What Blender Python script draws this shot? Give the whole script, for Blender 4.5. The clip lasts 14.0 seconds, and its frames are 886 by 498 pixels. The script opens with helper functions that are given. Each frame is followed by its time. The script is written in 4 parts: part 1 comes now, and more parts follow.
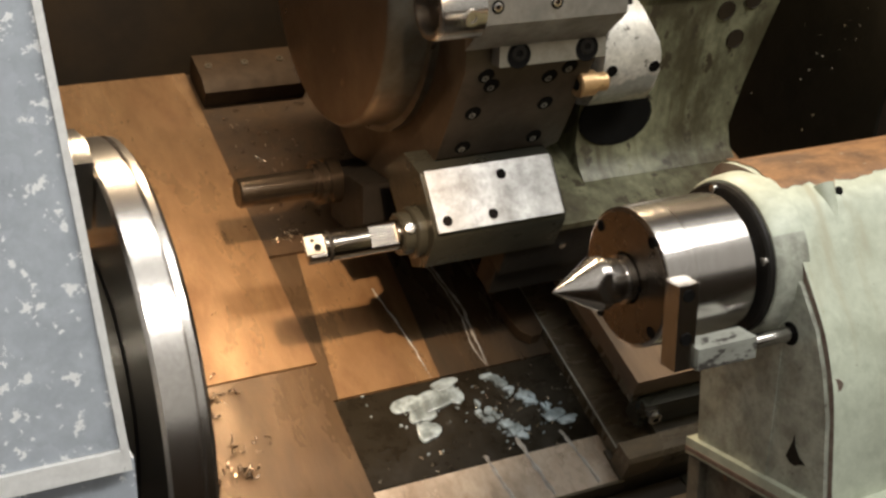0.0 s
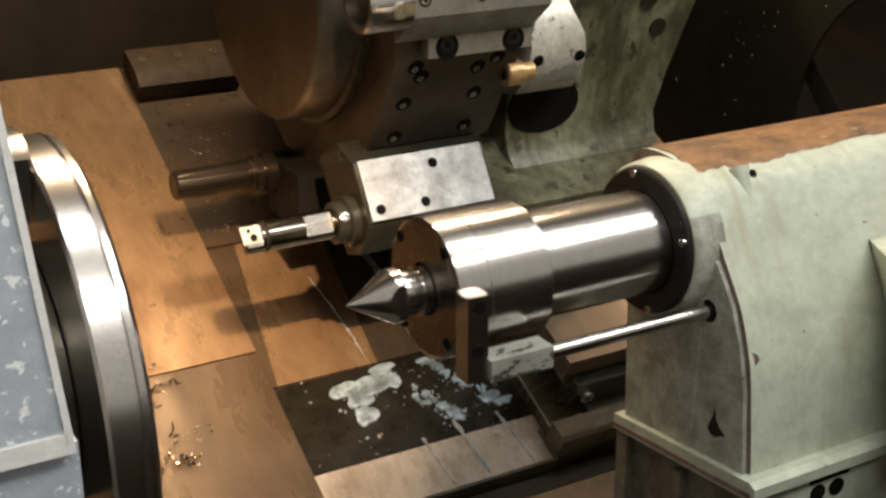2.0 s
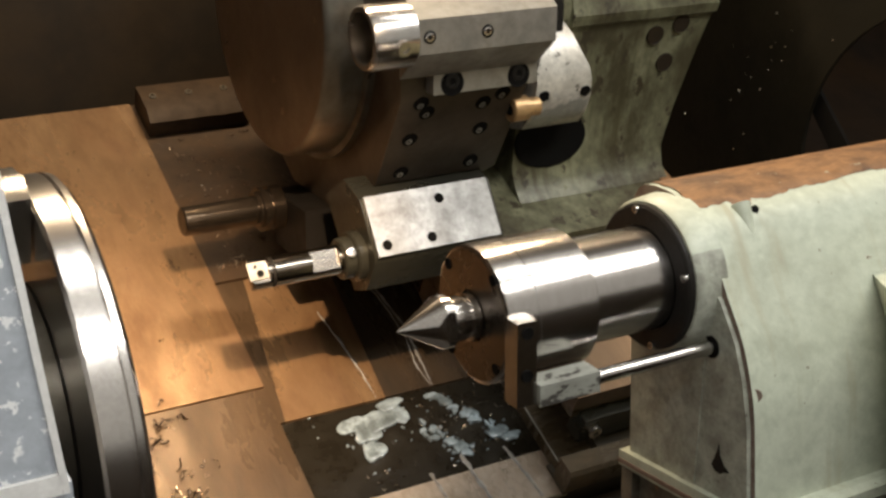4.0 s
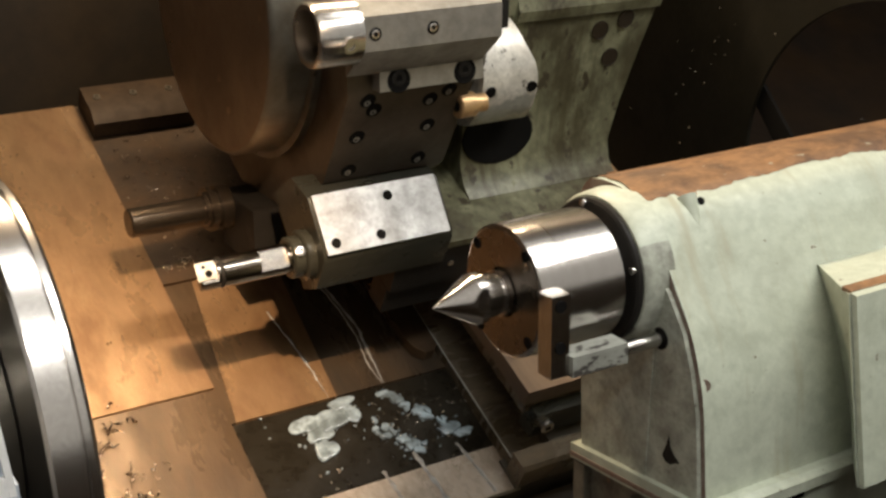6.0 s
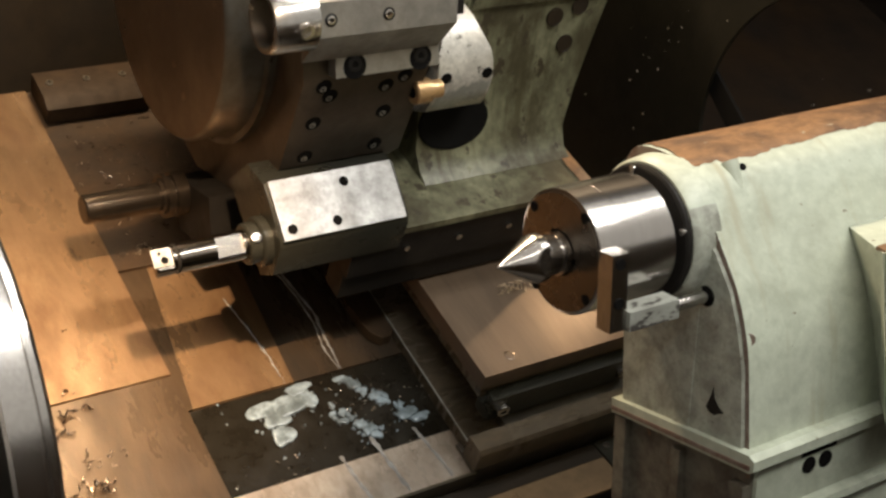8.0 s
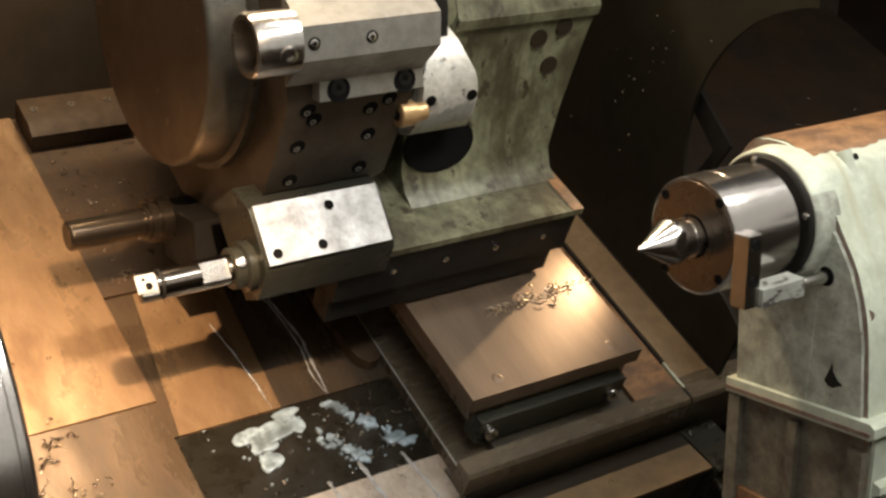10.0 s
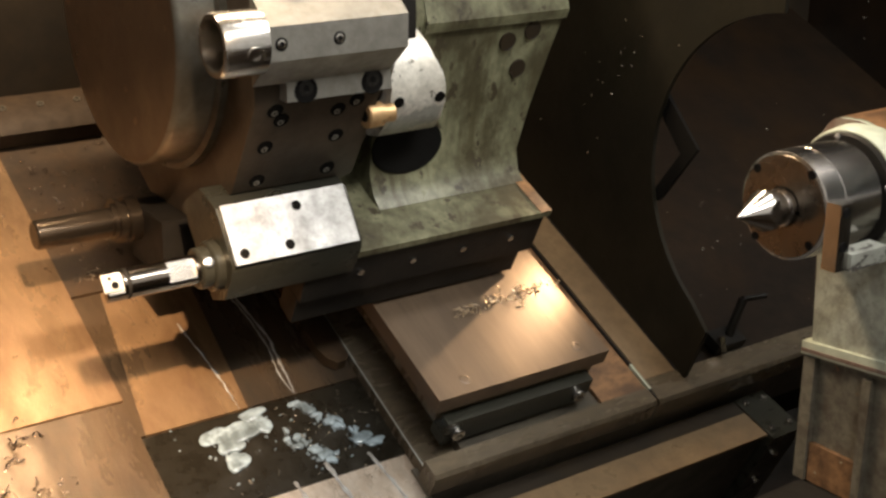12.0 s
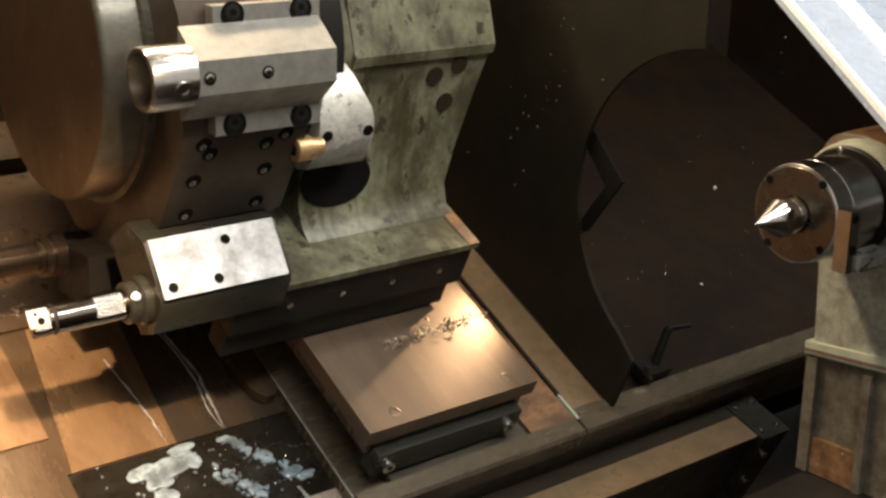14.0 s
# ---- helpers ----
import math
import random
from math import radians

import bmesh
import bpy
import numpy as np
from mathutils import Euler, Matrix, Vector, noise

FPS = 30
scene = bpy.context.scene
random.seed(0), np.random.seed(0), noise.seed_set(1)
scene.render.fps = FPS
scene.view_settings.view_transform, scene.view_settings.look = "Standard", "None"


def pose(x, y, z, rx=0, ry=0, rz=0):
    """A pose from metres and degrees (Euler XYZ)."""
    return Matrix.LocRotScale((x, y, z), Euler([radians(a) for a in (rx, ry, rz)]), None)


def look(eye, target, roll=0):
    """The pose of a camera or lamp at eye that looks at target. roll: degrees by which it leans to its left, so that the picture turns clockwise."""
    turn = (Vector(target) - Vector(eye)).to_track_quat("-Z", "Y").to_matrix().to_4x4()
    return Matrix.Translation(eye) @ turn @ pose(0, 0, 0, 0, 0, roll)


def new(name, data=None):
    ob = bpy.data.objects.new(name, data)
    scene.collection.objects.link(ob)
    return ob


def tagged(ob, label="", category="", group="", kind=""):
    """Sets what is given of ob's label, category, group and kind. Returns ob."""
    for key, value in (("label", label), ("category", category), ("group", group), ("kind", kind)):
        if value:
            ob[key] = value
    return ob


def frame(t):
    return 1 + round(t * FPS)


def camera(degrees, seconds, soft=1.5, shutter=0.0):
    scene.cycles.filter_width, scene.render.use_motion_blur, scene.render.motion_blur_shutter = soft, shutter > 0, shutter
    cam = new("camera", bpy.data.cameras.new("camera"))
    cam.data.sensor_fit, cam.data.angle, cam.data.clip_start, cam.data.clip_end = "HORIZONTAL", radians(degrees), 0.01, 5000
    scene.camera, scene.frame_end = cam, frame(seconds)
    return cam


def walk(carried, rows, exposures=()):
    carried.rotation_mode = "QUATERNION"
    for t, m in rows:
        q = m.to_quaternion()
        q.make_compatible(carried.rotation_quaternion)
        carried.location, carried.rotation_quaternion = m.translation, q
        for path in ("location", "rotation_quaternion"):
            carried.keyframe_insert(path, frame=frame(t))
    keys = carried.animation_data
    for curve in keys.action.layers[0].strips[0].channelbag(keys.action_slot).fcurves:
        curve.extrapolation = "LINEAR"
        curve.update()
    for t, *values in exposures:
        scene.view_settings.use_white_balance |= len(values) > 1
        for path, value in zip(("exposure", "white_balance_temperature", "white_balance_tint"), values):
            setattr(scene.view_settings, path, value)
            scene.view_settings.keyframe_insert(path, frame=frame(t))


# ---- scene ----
SLANT = 27.0
M = pose(0, 0, 1.15, SLANT, 0, 0)      # machine frame: x spindle, y up the slanted bed, z off the bed
SA, CA = math.sin(radians(SLANT)), math.cos(radians(SLANT))


def hu(h, u):
    """Bed frame (y, z) of a place h metres towards the operator and u metres above the spindle."""
    return (-CA * h + SA * u, SA * h + CA * u)


PATH = [
    (0.0, look((-0.4419, -0.4780, 0.6259), (-0.0203, 0.1110, -0.0636), 16.26)),
    (0.5, look((-0.4276, -0.4892, 0.6334), (-0.0077, 0.0785, -0.0747), 17.32)),
    (1.0, look((-0.4449, -0.4919, 0.6375), (0.0003, 0.0671, -0.0620), 17.90)),
    (1.5, look((-0.4455, -0.4970, 0.6458), (0.0238, 0.0583, -0.0408), 18.35)),
    (2.0, look((-0.4500, -0.5001, 0.6486), (0.0107, 0.0630, -0.0375), 17.67)),
    (2.5, look((-0.4445, -0.5007, 0.6492), (-0.0053, 0.0721, -0.0430), 15.89)),
    (3.0, look((-0.4420, -0.5020, 0.6543), (-0.0040, 0.0797, -0.0311), 16.00)),
    (5.5, look((-0.4377, -0.5050, 0.6546), (0.0420, 0.0727, -0.0058), 17.01)),
    (6.0, look((-0.4388, -0.5059, 0.6535), (0.0470, 0.0625, -0.0106), 17.41)),
    (6.5, look((-0.4431, -0.5078, 0.6556), (0.0437, 0.0537, -0.0135), 18.21)),
    (7.0, look((-0.4474, -0.5057, 0.6542), (0.0467, 0.0494, -0.0150), 18.39)),
    (7.5, look((-0.4465, -0.5076, 0.6576), (0.0562, 0.0414, -0.0102), 18.80)),
    (8.0, look((-0.4427, -0.5089, 0.6572), (0.0702, 0.0354, -0.0066), 19.07)),
    (8.5, look((-0.4386, -0.5122, 0.6595), (0.0796, 0.0334, 0.0009), 18.87)),
    (11.0, look((-0.4349, -0.5074, 0.6521), (0.0920, 0.0451, 0.0061), 18.88)),
    (11.5, look((-0.4333, -0.5112, 0.6562), (0.0983, 0.0368, 0.0104), 19.41)),
    (12.0, look((-0.4309, -0.5196, 0.6589), (0.1066, 0.0264, 0.0164), 19.60)),
    (12.5, look((-0.4297, -0.5212, 0.6615), (0.1141, 0.0211, 0.0210), 19.87)),
    (13.0, look((-0.4330, -0.5215, 0.6582), (0.1197, 0.0175, 0.0226), 20.22)),
    (13.5, look((-0.4329, -0.5217, 0.6595), (0.1340, 0.0143, 0.0339), 20.62)),
    (14.0, look((-0.4383, -0.5227, 0.6633), (0.1499, 0.0100, 0.0547), 21.23)),
]
cam = camera(37.88, 14.0, 2.7)
walk(cam, [(t, M @ m) for t, m in PATH], [(0.0, 0.14), (2.5, 0.02), (6.0, 0.11), (8.5, 0.26), (11.0, 0.56), (14.0, 0.56)])

# ---- light ----
world = bpy.data.worlds.new("workshop")
scene.world = world
world.use_nodes = True
world.node_tree.nodes["Background"].inputs[0].default_value = (1.0, 0.94, 0.84, 1)
world.node_tree.nodes["Background"].inputs[1].default_value = 0.45
scene.view_settings.exposure = 0.0


def area_lamp(name, eye, target, sx, sy, power, colour):
    lamp = bpy.data.lights.new(name, "AREA")
    lamp.shape, lamp.size, lamp.size_y, lamp.energy, lamp.color = "RECTANGLE", sx, sy, power, colour
    ob = new(name, lamp)
    ob.matrix_world = M @ look(eye, target)
    return ob


def spot_lamp(name, eye, target, power, colour, cone, blend, size):
    lamp = bpy.data.lights.new(name, "SPOT")
    lamp.energy, lamp.color, lamp.spot_size, lamp.spot_blend, lamp.shadow_soft_size = power, colour, radians(cone), blend, size
    ob = new(name, lamp)
    ob.matrix_world = M @ look(eye, target)
    return ob


area_lamp("workshop_tube_light", (0.5, *hu(1.35, 1.8)), (0.4, 0.1, -0.1), 2.6, 0.20, 38, (1.0, 0.98, 0.93))
area_lamp("workshop_tube_light", (0.9, *hu(0.35, 2.0)), (0.7, 0.0, -0.2), 2.4, 0.20, 25, (1.0, 0.98, 0.93))
area_lamp("machine_tube_light", (0.22, *hu(-0.60, 0.84)), (0.25, 0.15, -0.25), 0.8, 0.08, 15, (1.0, 0.76, 0.50))
spot_lamp("front_work_light", (-0.11, 0.05, 0.60), (-0.07, 0.355, -0.48), 108, (1.0, 0.68, 0.40), 36, 1.0, 0.010)
# added lamp without a fixture, only to light the wedge on the slide plate
spot_lamp("slide_wedge_helper", (0.682, 0.376, -0.235), (0.40, 0.235, -0.379), 4.2, (1.0, 0.70, 0.42), 58, 1.0, 0.005)

# ---- materials ----
def material(name, base, rough=0.5, metal=0.0, second=None, scale=20.0, amount=0.5, bump=0.1, fine=220.0, stretch=(1, 1, 1),
             spots=None, spot_scale=60.0, spot_cut=0.62, rough_var=0.15, lo=0.35, hi=0.65, specular=0.5, drips=None, drip_cut=0.56):
    mat = bpy.data.materials.new(name)
    mat.use_nodes = True
    nt = mat.node_tree
    nodes, links = nt.nodes, nt.links
    b = nodes["Principled BSDF"]
    b.inputs["Metallic"].default_value = metal
    b.inputs["Specular IOR Level"].default_value = specular
    co = nodes.new("ShaderNodeTexCoord")
    mp = nodes.new("ShaderNodeMapping")
    mp.inputs["Scale"].default_value = stretch
    links.new(co.outputs["Object"], mp.inputs["Vector"])

    def noisy(s, detail=6.0):
        n = nodes.new("ShaderNodeTexNoise")
        n.inputs["Scale"].default_value, n.inputs["Detail"].default_value = s, detail
        n.inputs["Roughness"].default_value = 0.65
        links.new(mp.outputs[0], n.inputs["Vector"])
        return n.outputs["Fac"]

    def ranged(out, a, c, x=0.0, y=1.0):
        r = nodes.new("ShaderNodeMapRange")
        for i, value in zip((1, 2, 3, 4), (a, c, x, y)):
            r.inputs[i].default_value = value
        links.new(out, r.inputs[0])
        return r.outputs[0]

    def mixed(fac, one, two):
        m = nodes.new("ShaderNodeMix")
        m.data_type = "RGBA"
        links.new(fac, m.inputs[0])
        for sock, c in ((m.inputs[6], one), (m.inputs[7], two)):
            if isinstance(c, tuple):
                sock.default_value = (*c, 1)
            else:
                links.new(c, sock)
        return m.outputs[2]

    large, small = noisy(scale), noisy(fine, 3.0)
    second = second or tuple(0.6 * c for c in base)
    col = mixed(ranged(large, lo, hi, 0, amount), base, second)
    col = mixed(ranged(small, 0.3, 0.75, 0, 0.35), col, tuple(0.55 * c for c in base))
    col = mixed(ranged(noisy(scale * 4.5, 8.0), 0.46, 0.64, 0, 0.42 * amount), col, tuple(0.72 * c for c in second))
    if spots:
        col = mixed(ranged(noisy(spot_scale, 4.0), spot_cut, spot_cut + 0.04), col, spots)
    if drips:
        mp2 = nodes.new("ShaderNodeMapping")
        mp2.inputs["Scale"].default_value = (55, 9, 5)
        links.new(co.outputs["Object"], mp2.inputs["Vector"])
        dn = nodes.new("ShaderNodeTexNoise")
        dn.inputs["Scale"].default_value, dn.inputs["Detail"].default_value = 1.0, 5.0
        links.new(mp2.outputs[0], dn.inputs["Vector"])
        col = mixed(ranged(dn.outputs["Fac"], drip_cut, drip_cut + 0.16, 0, 0.8), col, drips)
    links.new(col, b.inputs["Base Color"])
    links.new(ranged(large, 0.3, 0.7, max(0.03, rough - rough_var), min(1, rough + rough_var)), b.inputs["Roughness"])
    bp = nodes.new("ShaderNodeBump")
    bp.inputs["Strength"].default_value, bp.inputs["Distance"].default_value = bump, 0.002
    links.new(small, bp.inputs["Height"])
    links.new(bp.outputs[0], b.inputs["Normal"])
    return mat


SHEET = material("oily_sheet_steel", (0.42, 0.265, 0.14), 0.34, 0.55, (0.20, 0.11, 0.055), 13, 1.0, 0.14, 130, (1, 0.4, 1), rough_var=0.2, lo=0.36, hi=0.68, drips=(0.22, 0.13, 0.065), drip_cut=0.57)
SHEET_WET = material("wet_dark_sheet", (0.012, 0.010, 0.007), 0.14, 0.0, (0.022, 0.019, 0.014), 30, 0.9, 0.3, 90, specular=0.35)
# brown seam and rim steel; on the left lower sheet it stands for shade
SHEET_LOW = material("brown_steel_and_shaded_sheet", (0.16, 0.105, 0.06), 0.30, 0.5, (0.07, 0.045, 0.026), 10, 0.95, 0.14, 130, (1, 0.3, 1))
SHEET_BACK = material("dark_brown_oily_sheet", (0.085, 0.050, 0.025), 0.45, 0.2, (0.04, 0.024, 0.013), 14, 0.9, 0.2, 120, spots=(0.12, 0.08, 0.045), spot_scale=90, spot_cut=0.66)
# dark copy of SHEET; holds the shade under turret and holder
SHEET_MID = material("turret_shaded_sheet", (0.15, 0.10, 0.06), 0.25, 0.4, (0.05, 0.04, 0.03), 10, 0.95, 0.15, 130, (1, 0.25, 1))
# wet sheet; its pale base colour carries the workshop's reflection
SHEET_GREY = material("wet_sheet_painted_reflection", (0.60, 0.53, 0.45), 0.24, 0.25, (0.20, 0.14, 0.09), 14, 0.95, 0.12, 120, (1, 0.5, 1))
BROWN = material("brown_oily_paint", (0.060, 0.037, 0.020), 0.6, 0.0, (0.030, 0.019, 0.011), 14, 0.9, 0.25, 150, specular=0.2)
LEDGE = material("oily_ledge_steel", (0.22, 0.175, 0.12), 0.28, 0.4, (0.09, 0.072, 0.05), 9, 0.9, 0.1, 160, (1, 3, 1), spots=(0.30, 0.27, 0.20), spot_scale=50, spot_cut=0.68)
DARK = material("dark_oily_steel", (0.17, 0.15, 0.115), 0.38, 0.45, (0.04, 0.035, 0.03), 9, 0.8, 0.2, 150)
BLACK = material("black_oxide", (0.018, 0.016, 0.014), 0.45, 0.0, (0.012, 0.011, 0.01), 15, 0.7, 0.2, 200, specular=0.16)
STEEL = material("ground_steel", (0.62, 0.60, 0.57), 0.24, 1.0, (0.45, 0.43, 0.40), 14, 0.6, 0.05, 300, (1, 1, 1), rough_var=0.06)
POLISHED = material("polished_steel", (0.70, 0.67, 0.64), 0.24, 1.0, (0.6, 0.57, 0.54), 12, 0.4, 0.006, 400, rough_var=0.03)
QUILL = material("ground_quill_steel", (0.60, 0.575, 0.55), 0.22, 1.0, (0.50, 0.47, 0.45), 30, 0.35, 0.004, 160, (12, 0.6, 0.6), rough_var=0.015)
PLATE = material("milled_steel_plate", (0.46, 0.45, 0.435), 0.44, 0.85, (0.24, 0.235, 0.225), 26, 0.95, 0.08, 240, rough_var=0.1)
HOLDER = material("worn_holder_steel", (0.36, 0.345, 0.31), 0.42, 0.6, (0.20, 0.19, 0.165), 18, 0.8, 0.15, 200)
FACET = material("turret_steel", (0.105, 0.082, 0.06), 0.42, 0.5, (0.065, 0.048, 0.034), 10, 0.8, 0.15, 170)
DISC = material("turret_cover_steel", (0.115, 0.075, 0.045), 0.42, 0.35, (0.07, 0.045, 0.028), 7, 0.8, 0.15, 160, spots=(0.16, 0.10, 0.06), spot_scale=30, spot_cut=0.64)
DISCRIM = material("turret_rim_steel", (0.19, 0.18, 0.15), 0.36, 0.55, (0.08, 0.065, 0.045), 12, 0.9, 0.15, 160)
PAINT = material("pale_green_paint", (0.49, 0.53, 0.43), 0.45, 0.0, (0.33, 0.35, 0.265), 13, 0.75, 0.14, 120, lo=0.42, hi=0.70, spots=(0.13, 0.095, 0.065), spot_scale=75, spot_cut=0.675, drips=(0.33, 0.32, 0.23), drip_cut=0.575)
GRIMY = material("grimy_green_paint", (0.215, 0.215, 0.135), 0.40, 0.0, (0.055, 0.047, 0.024), 16, 1.0, 0.3, 110, (1, 1, 0.6), lo=0.40, hi=0.60, drips=(0.05, 0.042, 0.02), drip_cut=0.53, spots=(0.045, 0.036, 0.022), spot_scale=45, spot_cut=0.58)
CLAMP = material("chipped_clamp_paint", (0.36, 0.37, 0.33), 0.5, 0.1, (0.22, 0.22, 0.19), 30, 0.8, 0.2, 130, (0.5, 1, 1), spots=(0.05, 0.045, 0.04), spot_scale=60, spot_cut=0.54)
WORN = material("worn_red_edge", (0.12, 0.055, 0.042), 0.6, 0.1, (0.30, 0.25, 0.20), 90, 0.9, 0.3, 200)
HOLDERDARK = material("oily_dark_holder", (0.046, 0.046, 0.036), 0.34, 0.4, (0.045, 0.043, 0.033), 24, 0.9, 0.2, 180, (0.5, 1, 1))
CASTFACE = material("stained_grey_casting", (0.43, 0.45, 0.38), 0.45, 0.0, (0.20, 0.20, 0.165), 30, 1.0, 0.3, 160, lo=0.42, hi=0.66, spots=(0.07, 0.055, 0.045), spot_scale=60, spot_cut=0.67, drips=(0.20, 0.20, 0.16), drip_cut=0.60)
RUST = material("rusty_top", (0.30, 0.165, 0.08), 0.45, 0.1, (0.10, 0.055, 0.03), 30, 1.0, 0.25, 130, (0.6, 1, 1), lo=0.40, hi=0.60, spots=(0.42, 0.40, 0.30), spot_scale=80, spot_cut=0.66)
WALL = material("dark_guard_paint", (0.034, 0.024, 0.014), 0.55, 0.0, (0.014, 0.011, 0.008), 5, 0.9, 0.15, 140, specular=0.25)
GUARD = material("dark_green_guard", (0.019, 0.0165, 0.011), 0.50, 0.0, (0.010, 0.009, 0.006), 7, 0.9, 0.2, 140, specular=0.18, drips=(0.018, 0.016, 0.011), drip_cut=0.60)
BEDSTEEL = material("worn_way_steel", (0.20, 0.14, 0.092), 0.40, 0.45, (0.10, 0.073, 0.052), 9, 0.8, 0.06, 220, (1, 0.12, 1), rough_var=0.06, spots=(0.10, 0.07, 0.05), spot_scale=70, spot_cut=0.70)
OILY = material("oily_bar_steel", (0.115, 0.09, 0.066), 0.22, 0.85, (0.05, 0.038, 0.028), 30, 0.8, 0.06, 220, rough_var=0.05)
CENTRE = material("ground_centre_steel", (0.62, 0.59, 0.56), 0.20, 1.0, (0.5, 0.47, 0.44), 40, 0.4, 0.02, 400, rough_var=0.03)
WAY = material("brown_way_cover", (0.34, 0.235, 0.135), 0.38, 0.3, (0.17, 0.115, 0.065), 9, 0.8, 0.1, 170)
BRASS = material("brass_plug", (0.62, 0.40, 0.20), 0.35, 0.6, (0.4, 0.25, 0.12), 40, 0.5, 0.1, 200)
BLOCK = material("scuffed_coolant_block", (0.78, 0.75, 0.68), 0.34, 0.2, (0.42, 0.40, 0.35), 34, 0.9, 0.15, 180, spots=(0.12, 0.11, 0.09), spot_scale=60, spot_cut=0.64)
ENDWALL = material("dark_brown_interior", (0.024, 0.0135, 0.0065), 0.6, 0.0, (0.009, 0.006, 0.004), 6, 0.9, 0.2, 120, specular=0.15)
COOLANT = material("milky_coolant", (0.34, 0.42, 0.47), 0.12, 0.0, (0.10, 0.12, 0.125), 38, 1.0, 0.1, 160, lo=0.40, hi=0.62, rough_var=0.06)
HOLE = material("dark_hole", (0.006, 0.0055, 0.005), 0.8, 0.0, bump=0.0, specular=0.1)
GLINT = material("bright_swarf", (0.75, 0.68, 0.58), 0.25, 0.9, (0.4, 0.33, 0.25), 80, 0.6, 0.05)
CHIP = material("steel_swarf", (0.35, 0.27, 0.20), 0.25, 1.0, (0.12, 0.08, 0.05), 60, 0.8, 0.1, 300)
DOOR = material("splashed_door_glass", (0.52, 0.57, 0.63), 0.28, 0.0, (0.42, 0.46, 0.52), 9, 0.8, 0.1, 150, spots=(0.90, 0.92, 0.94), spot_scale=130, spot_cut=0.585)
FRAME = material("blue_white_frame", (0.50, 0.57, 0.68), 0.25, 0.3, (0.38, 0.44, 0.54), 12, 0.6, 0.05, 150)
DOORRIM = material("white_door_frame", (0.88, 0.88, 0.87), 0.25, 0.0, (0.8, 0.8, 0.79), 20, 0.4, 0.05, 200)
FILM = material("thin_coolant_film", (0.50, 0.50, 0.49), 0.15, 0.0, (0.14, 0.12, 0.10), 60, 0.7, 0.05, 200)
BARSTEEL = material("dark_polished_bar", (0.40, 0.375, 0.34), 0.17, 1.0, (0.22, 0.19, 0.16), 40, 0.8, 0.02, 260, (0.4, 1, 1), rough_var=0.04)
# nose face steel, darkened to stand for the chuck end it mirrors
FLANGE = material("dark_reflection_steel", (0.17, 0.15, 0.125), 0.27, 0.95, (0.16, 0.13, 0.10), 26, 0.9, 0.05, 220, rough_var=0.06)
BARE = material("bare_peeled_metal", (0.46, 0.47, 0.43), 0.45, 0.2, (0.30, 0.30, 0.27), 60, 0.8, 0.2, 200)
CASTDARK = material("oily_dark_casting", (0.17, 0.155, 0.12), 0.45, 0.0, (0.07, 0.055, 0.04), 26, 1.0, 0.3, 130, lo=0.42, hi=0.62, spots=(0.16, 0.085, 0.045), spot_scale=40, spot_cut=0.64)
WARMCHIP = material("warm_steel_swarf", (0.70, 0.55, 0.38), 0.38, 0.6, (0.42, 0.29, 0.17), 80, 0.6, 0.05)
CONCRETE = material("workshop_floor", (0.16, 0.15, 0.14), 0.7, 0.0, (0.1, 0.095, 0.09), 3, 0.7, 0.2, 60)


# ---- building helpers ----
def base_of(parent):
    return Vector(parent["at"]) if parent is not None and "at" in parent.keys() else Vector((0, 0, 0))


def thing(name, at, label, category, group="", kind=""):
    """An Empty at a place of the machine frame, to hold the parts of a thing."""
    ob = new(name)
    ob.empty_display_size = 0.02
    ob.matrix_world = M @ pose(*at)
    ob["at"] = at
    return tagged(ob, label, category, group, kind)


def smooth_by_angle(me, degrees=35):
    me.polygons.foreach_set("use_smooth", [True] * len(me.polygons))
    me.set_sharp_from_angle(angle=radians(degrees))


def part(name, bm, mat, parent, label="", bevel=0.0, smooth=True):
    """Links a bmesh, drawn in the machine frame, as one mesh under a thing or a part."""
    if bevel:
        edges = [e for e in bm.edges if len(e.link_faces) == 2 and e.calc_face_angle(0) > radians(40)]
        bmesh.ops.bevel(bm, geom=edges, offset=bevel, segments=2, affect="EDGES", clamp_overlap=True)
    bmesh.ops.translate(bm, verts=bm.verts, vec=-base_of(parent))
    bmesh.ops.recalc_face_normals(bm, faces=bm.faces)
    me = bpy.data.meshes.new(name)
    bm.to_mesh(me)
    bm.free()
    if smooth:
        smooth_by_angle(me)
    me.materials.append(mat)
    ob = new(name, me)
    ob["at"] = tuple(base_of(parent))
    ob.parent = parent
    if label:
        ob["label"] = label
    return ob


def single(name, bm, mat, at, label, category, group="", kind="", bevel=0.0):
    """A thing that is one mesh."""
    holder = thing(name, at, label, category)
    ob = part(name, bm, mat, holder, "", bevel)
    ob.parent = None
    ob.matrix_world = M @ pose(*at)
    bpy.data.objects.remove(holder)
    ob.name = name
    return tagged(ob, label, category, group, kind)


def bm_box(x0, x1, y0, y1, z0, z1, bm=None):
    bm = bm or bmesh.new()
    v = [bm.verts.new((x, y, z)) for x in (x0, x1) for y in (y0, y1) for z in (z0, z1)]
    for f in ((0, 1, 3, 2), (4, 6, 7, 5), (0, 4, 5, 1), (2, 3, 7, 6), (0, 2, 6, 4), (1, 5, 7, 3)):
        bm.faces.new([v[i] for i in f])
    return bm


